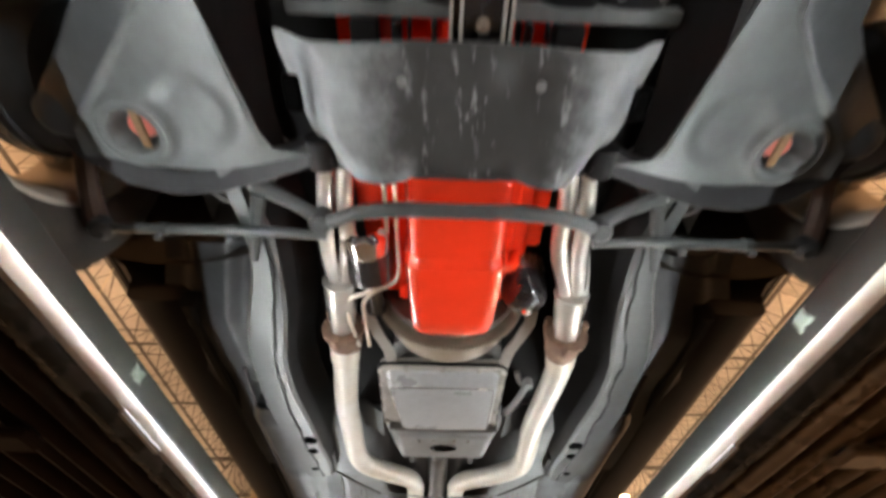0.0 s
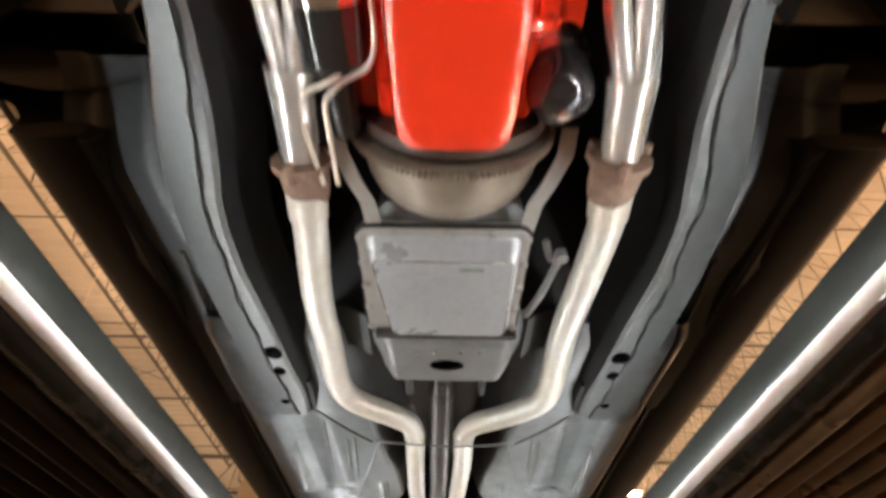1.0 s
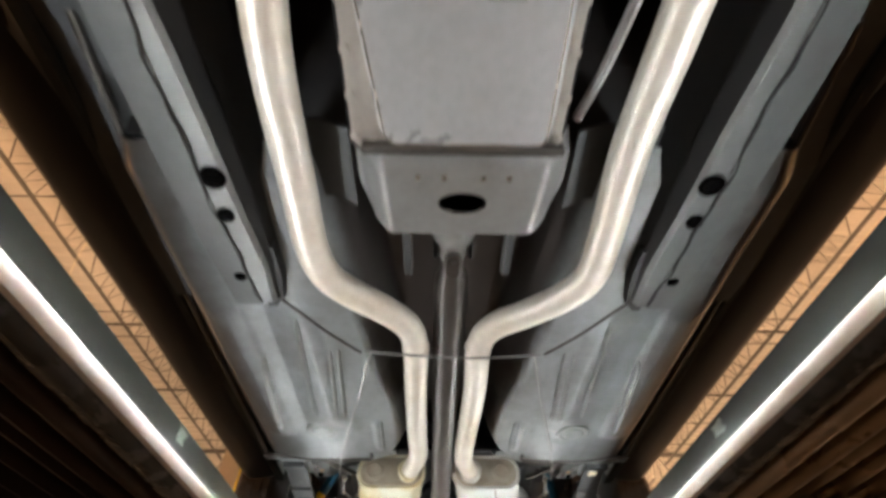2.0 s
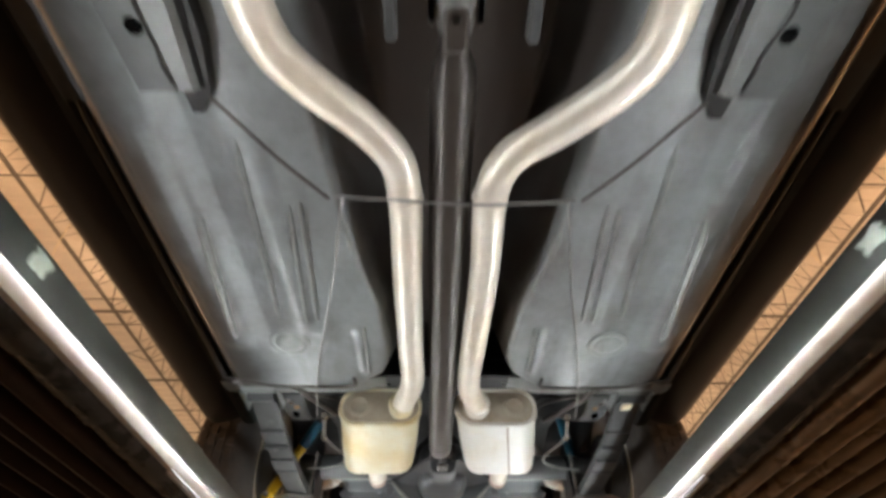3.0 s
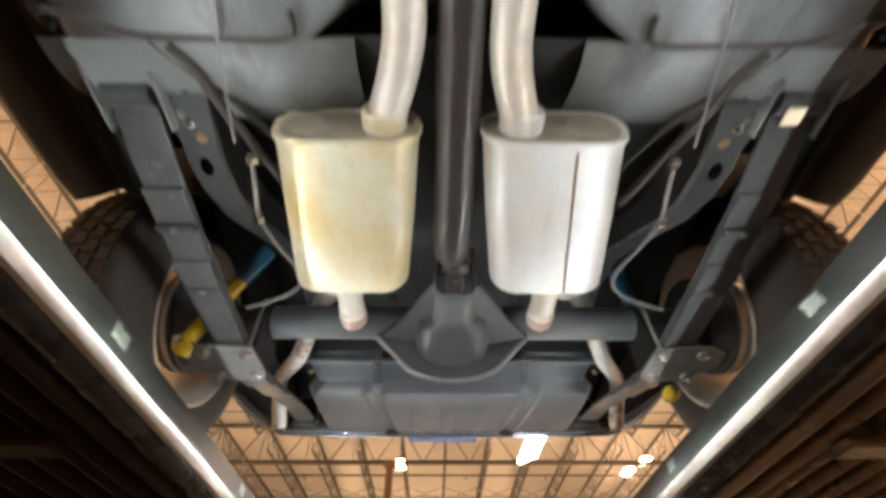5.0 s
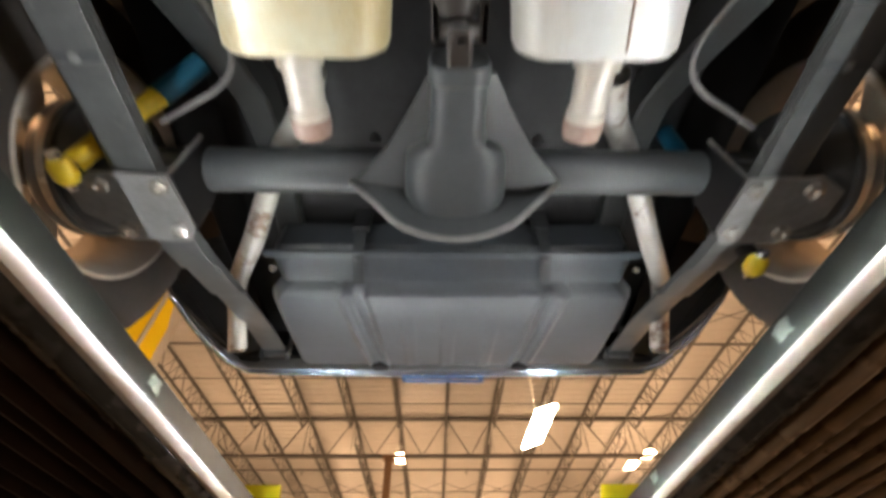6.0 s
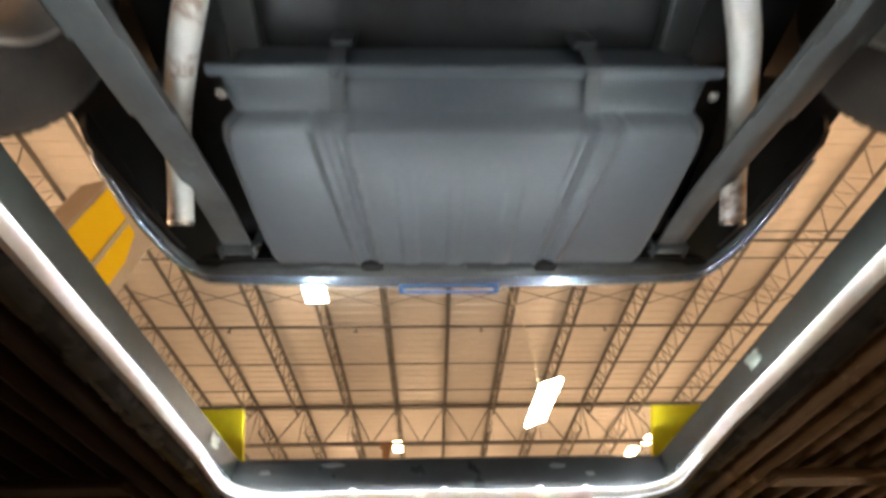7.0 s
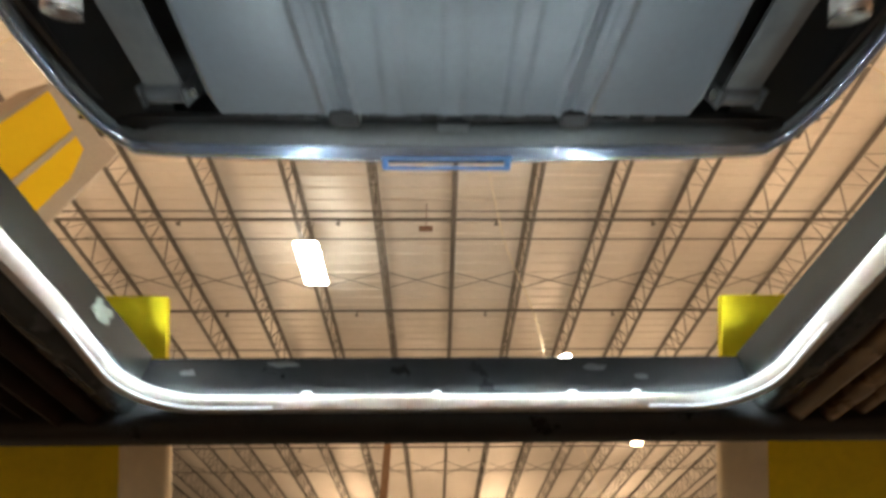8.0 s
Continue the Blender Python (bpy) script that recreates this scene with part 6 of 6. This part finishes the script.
bolt(tank, (CX - 0.455, 3.44, 2.10), r=0.007, h=0.012)
bolt(tank, (CX + 0.475, 3.44, 2.10), r=0.007, h=0.012)

# --- sills, body sides, bumper, closing panels
def sill(sx):
    outer = [(0.640, 2.005), (0.660, 1.999), (0.700, 1.996), (0.735, 1.997), (0.752, 1.999), (0.762, 2.003), (0.770, 2.010), (0.775, 2.020), (0.779, 2.036), (0.792, 2.070), (0.830, 2.110), (0.875, 2.140), (0.892, 2.18), (0.895, 2.26), (0.86, 2.26), (0.812, 2.2), (0.66, 2.2)]
    inner = [(0.600, 2.06), (0.604, 1.985), (0.612, 1.978), (0.630, 1.980), (0.642, 2.002), (0.642, 2.06)]

    def run(sec):
        rings = [[(CX + sx * d, y, z) for d, z in sec] for y in (0.80, 0.83, 1.4, 2.0, 2.56, 2.64)]
        return Shape().loft(rings + [[(CX + sx * d, 2.665 + 0.28 * max(0.0, d - 0.64), z + 0.008) for d, z in sec]])
    s = run(outer).make("sill", BODY, car, "dark bronze glossy rounded sill", 50)
    run(inner).make("sill_flange", SILLGREY, s, "dark undersealed inner flange of the sill", 40)
    Shape().tube([(CX + sx * d, y, z) for d, y, z in ((0.55, 1.05, 1.985), (0.575, 1.45, 1.975), (0.588, 1.6, 1.972), (0.592, 1.9, 1.97), (0.594, 2.2, 1.968), (0.588, 2.335, 1.955), (0.57, 2.36, 1.95))], 0.006, 8, 4).make("brake_line", CABLE, car, "dark brake line along the floor edge")
    Shape().tube([(CX + sx * d, y, z) for d, y, z in ((0.47, 1.35, 1.95), (0.52, 1.37, 1.96), (0.53, 1.44, 1.965), (0.47, 1.49, 1.955), (0.50, 1.6, 1.955), (0.56, 1.68, 1.962))], 0.004, 8, 5).make("clip_wire", CABLE, car)
    return s


def body_side(sx):
    """Front wing, door side and rear quarter in one sheet with wheel arches."""
    out = [(-0.80, 2.10), (-0.10, 2.10)]
    out += [(0.29 - 0.39 * math.cos(q), 2.05 + 0.37 * math.sin(q)) for q in (radians(8 + 164 * k / 14) for k in range(15))]
    out += [(0.80, 2.14), (2.66, 2.14)]
    out += [(3.11 - 0.42 * math.cos(q), 2.05 + 0.42 * math.sin(q)) for q in (radians(10 + 160 * k / 14) for k in range(15))]
    out += [(3.55, 2.11), (3.74, 2.13), (3.90, 2.17), (4.02, 2.24), (4.02, 2.62), (2.9, 2.68), (0.6, 2.68), (-0.80, 2.60)]
    def off(y, z):
        return 0.905 - 0.10 * smooth01((y - 3.1) / 0.95) - 0.05 * smooth01((-y) / 0.9) - 0.02 * smooth01((2.3 - z) / 0.25) - 0.075 * smooth01((y - 3.2) / 0.25) * smooth01((2.34 - z) / 0.2)
    a = [(CX + sx * off(y, z), y, z) for y, z in out]
    b = [(CX + sx * (off(y, z) - 0.012), y, z) for y, z in out]
    s = Shape().loft([a, b])
    return s.make("body_side", BODY, car, "dark glossy body side with wheel arches", 30)


for sx in (-1, 1):
    sill(sx)
    body_side(sx)
    # wheel housings: dark half drums over the wheels
    for yc in (0.29, 3.11):
        rings = []
        for d in (0.56, 0.64, 0.885):
            r = 0.45 if d > 0.6 else 0.40
            rings.append([(CX + sx * d, yc - r * math.cos(q), 2.03 + r * math.sin(q)) for q in (radians(32 + 116 * k / 18) for k in range(19))])
        # the rear ones take the shadow black, their shade put into the colour
        Shape().loft(rings, cap=False, closed=False).make("wheel_housing", WINGBROWN if yc < 1 else SHADOWBLACK, car, "dark brown-black wheel housing")
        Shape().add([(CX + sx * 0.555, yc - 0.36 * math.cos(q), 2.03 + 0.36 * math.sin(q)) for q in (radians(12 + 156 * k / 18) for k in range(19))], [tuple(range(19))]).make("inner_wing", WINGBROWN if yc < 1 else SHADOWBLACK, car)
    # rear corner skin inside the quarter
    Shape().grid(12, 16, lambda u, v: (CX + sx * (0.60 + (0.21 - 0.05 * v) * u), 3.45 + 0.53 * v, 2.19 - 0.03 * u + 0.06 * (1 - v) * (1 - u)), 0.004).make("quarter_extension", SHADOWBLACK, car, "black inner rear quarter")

for sx in (-1, 1):
    # splash panels behind and inside the front wheels
    Shape().grid(10, 10, lambda u, v: (CX + sx * (0.46 + 0.44 * u), 0.70 + 0.06 * v + 0.05 * math.sin(math.pi * u), 2.07 + 0.42 * v), 0.004).make("splash_panel", WINGBROWN, car, "dark brown splash panel behind the front wheel")
    Shape().grid(20, 8, lambda u, v: (CX + sx * (0.445 + 0.03 * v), -0.7 + 1.45 * u, 2.05 + 0.42 * v), 0.004).make("inner_fender", SHADOWBLACK, car, "black inner fender")

# upper body closes the place above the underbody
Shape().box(CX - 0.86, CX + 0.86, -0.78, 0.85, 2.60, 2.66, 0.02).make("bonnet", BODY, car, "dark glossy bonnet")
Shape().box(CX - 0.80, CX + 0.80, 3.25, 4.0, 2.62, 2.67, 0.02).make("boot_lid", BODY, car, "dark glossy boot lid")
cab = []
for z, y0, y1, hw in ((2.66, 0.85, 3.3, 0.84), (2.95, 1.35, 2.95, 0.68), (3.02, 1.55, 2.75, 0.62)):
    cab.append([(x, y, z) for x, y in rounded(CX - hw, CX + hw, y0, y1, 0.12)])
Shape().loft(cab).make("cabin", BLACKGLOSS, car, "dark glazed cabin")
Shape().box(CX - 0.62, CX + 0.62, -0.75, 1.0, 2.36, 2.40).make("engine_bay_top", SHADOWBLACK, car, smooth=False)
Shape().box(CX - 0.80, CX + 0.80, 0.9, 3.98, 2.44, 2.48).make("cabin_floor", SHADOWBLACK, car, smooth=False)
Shape().box(CX - 0.275, CX + 0.325, 0.155, 0.18, 2.03, 2.055, 0.004).make("radiator_support", UNDERCOAT, car, "grey bar ahead of the engine", smooth=False)
ph = Shape()
ph.box(CX - 0.026, CX + 0.054, -0.30, 0.215, 1.952, 1.985, 0.004)
fb = ph.make("front_brace", BLACKGLOSS, car, "black channel brace with bright edges", smooth=False)
for d in (-0.026, -0.012, 0.046, 0.056):
    Shape().box(CX + d - 0.0022, CX + d + 0.0022, -0.30, 0.205, 1.938, 1.956, 0.001).make("brace_lip", DULLSTEEL, fb, "bright worn lip", smooth=False)
bolt(fb, (CX + 0.018, 0.165, 1.952), r=0.007, h=0.016)
for dx, pr, pz in ((-0.24, 0.062, 2.075), (-0.135, 0.035, 2.06), (0.0, 0.085, 2.09), (0.155, 0.045, 2.065), (0.25, 0.06, 2.085)):
    Shape().lathe([(0, pr * 0.5), (0, pr), (0.006, pr), (0.010, pr * 0.86), (0.018, pr * 0.86), (0.022, pr), (0.028, pr), (0.028, pr * 0.5)], (CX + dx, 0.128, pz), (0, 1, 0), 32).make("belt_pulley", SHADOWBLACK, car, "black belt pulley ahead of the engine")
for sx in (-1, 1):
    Shape().box(*sorted((CX + sx * 0.150, CX + sx * 0.245)), 0.15, 0.166, 2.075, 2.35, 0.004).make("bracket_plate", SHADOWBLACK, car, "black accessory bracket", smooth=False)
# added black bars that break up the engine's red
for dx, w in ((-0.158, 0.022), (-0.108, 0.008), (-0.088, 0.003), (-0.05, 0.005), (0.082, 0.004), (0.098, 0.006), (0.128, 0.003), (0.16, 0.024)):
    Shape().box(CX + dx - w, CX + dx + w, 0.183, 0.183 + 0.02 + 2.5 * w, 2.03, 2.056, 0.003).make("belt_run", SHADOWBLACK, car, "black bar before the engine front", smooth=False)
for d in (-0.26, -0.2, 0.19, 0.25):
    Shape().tube([(CX + d, 0.02, 2.06), (CX + d + 0.01, 0.07, 2.02), (CX + d + 0.03, 0.14, 2.01)], 0.006, 8).make("small_line", GREYHOSE, car)

# bumper with the plate below it
def bumper():
    line = [(-0.80, 3.60), (-0.790, 3.76), (-0.765, 3.88), (-0.735, 3.95), (-0.70, 3.988), (-0.65, 4.004), (-0.3, 4.016), (0, 4.02), (0.3, 4.016), (0.65, 4.004), (0.70, 3.988), (0.735, 3.95), (0.765, 3.88), (0.790, 3.76), (0.80, 3.60)]
    rings = []
    P = [Vector((d, y)) for d, y in line]
    for i, p in enumerate(P):
        t = (P[min(i + 1, len(P) - 1)] - P[max(i - 1, 0)]).normalized()
        n = Vector((-t.y, t.x))
        thin = 1 - 0.72 * smooth01((abs(p.x) - 0.60) / 0.12)
        sec = [(-0.026, 2.170), (-0.020, 2.158), (-0.002, 2.148), (0.014, 2.158), (0.020, 2.20), (0.014, 2.225), (0.018, 2.25), (0.006, 2.272), (-0.03, 2.275), (-0.026, 2.22)]
        rings.append([(CX + p.x + n.x * o * (thin if o < 0 else 1), p.y + n.y * o * (thin if o < 0 else 1), z) for o, z in sec])
    b = Shape().loft(rings).make("rear_bumper", BUMPER, car, "dull chrome rear bumper, blue reflection in its colour", 50)
    inner = []
    for i, p in enumerate(P):
        t = (P[min(i + 1, len(P) - 1)] - P[max(i - 1, 0)]).normalized()
        n = Vector((-t.y, t.x))
        thin = 1 - 0.72 * smooth01((abs(p.x) - 0.60) / 0.12)
        inner.append([(CX + p.x + n.x * o * thin, p.y + n.y * o * thin, z) for o, z in ((-0.064, 2.172), (-0.058, 2.160), (-0.040, 2.153), (-0.022, 2.152), (-0.022, 2.172))])
    Shape().loft(inner).make("bumper_backing", RAILGREY, b, "grey backing bar of the bumper", 50)
    Shape().tube([(CX + p.x * 1.004, p.y + 0.008, 2.155) for p in P], 0.0105, 12, 4).make("bumper_lip", BUMPER, b, "bright chrome lower lip")
    Shape().grid(60, 6, lambda u, v: (CX - 0.72 + 1.44 * u, 3.935 + (0.075 - 0.06 * abs(2 * u - 1) ** 3) * v, 2.165 - 0.004 * v + 0.02 * (1 - v)), 0.004).make("rear_valance", SHADOWBLACK, car, "black panel behind the bumper")
    Shape().box(CX - 0.79, CX + 0.79, 3.938, 3.944, 2.17, 2.47).make("tail_panel", SHADOWBLACK, car, "black inner tail panel", smooth=False)
    pf = Shape()
    x0, x1 = CX - 0.158, CX + 0.128
    y0, y1 = 4.016, 4.048
    for z0, z1 in ((2.134, 2.142), (2.262, 2.272)):
        pf.box(x0, x1, y1 - 0.008, y1, z0, z1, 0.002).box(x0, x1, y0, y0 + 0.006, z0, z1, 0.002).box(x0, x0 + 0.014, y0 + 0.006, y1 - 0.008, z0, z1, 0.002).box(x1 - 0.014, x1, y0 + 0.006, y1 - 0.008, z0, z1, 0.002)
    pf.box(x0, x0 + 0.008, y1 - 0.012, y1, 2.142, 2.262, 0.002).box(x1 - 0.008, x1, y1 - 0.012, y1, 2.142, 2.262, 0.002)
    f = pf.make("plate_frame", PLATEBLUE, b, "pale blue number plate frame", smooth=False)
    Shape().box(x0 + 0.01, x1 - 0.01, 4.028, 4.036, 2.146, 2.262).make("plate", SHADOWBLACK, b, smooth=False)
    Shape().box(CX - 0.035, CX + 0.035, 3.945, 3.965, 2.156, 2.170, 0.004).make("plate_lamp", CHASSIS, b, "small dark plate lamp", smooth=False)

bumper()
Shape().box(0.532, 0.562, 2.462, 2.492, 1.944, 1.950, 0.002).make("hanger_tag", CREAM, car, "white tag on the spring hanger", smooth=False)
# nose and tail close the body
nose = [(0.80, 2.12, -0.84), (0.82, 2.30, -0.88), (0.82, 2.50, -0.86), (0.80, 2.62, -0.80), (0.80, 2.60, -0.76), (0.80, 2.12, -0.76)]
Shape().loft([[(CX + k * d, y + 0.04 * (1 - abs(k)) - 0.04, z) for d, z, y in nose] for k in (-1, -0.8, 0, 0.8, 1)]).make("nose_panel", BODY, car, "dark glossy nose panel")
Shape().box(CX - 0.79, CX + 0.79, 3.975, 4.0, 2.28, 2.64, 0.008).make("tail_panel", BODY, car, "dark glossy tail panel", smooth=False)
# --- park brake cables under the floor
for sx in (-1, 1):
    for pts in ([(0.39, 1.54, 1.93), (0.345, 1.60, 1.93), (0.285, 1.675, 1.925), (0.215, 1.75, 1.922)],
                [(0.19, 1.745, 1.92), (0.205, 1.80, 1.925), (0.24, 1.95, 1.93), (0.275, 2.08, 1.935), (0.32, 2.25, 1.935), (0.345, 2.36, 1.935), (0.375, 2.53, 1.945)]):
        Shape().tube([(CX + sx * d, y, z) for d, y, z in pts], 0.0034 if pts[0][0] > 0.3 else 0.0025, 6, 4).make("park_brake_cable", CABLE if pts[0][0] > 0.3 else GREYHOSE, car, "thin dark park brake cable")
Shape().tube([(CX - 0.205, 1.742, 1.92), (CX - 0.05, 1.748, 1.912), (CX + 0.05, 1.752, 1.912), (CX + 0.205, 1.748, 1.92)], 0.0025, 6, 4).make("park_brake_cable", GREYHOSE, car, "thin dark park brake cable")

# set every car part under the car's own base
for ob in [o for o in bpy.data.objects if o.parent is car]:
    ob.matrix_parent_inverse = Matrix.Translation((-CX, -1.7, -DECK))
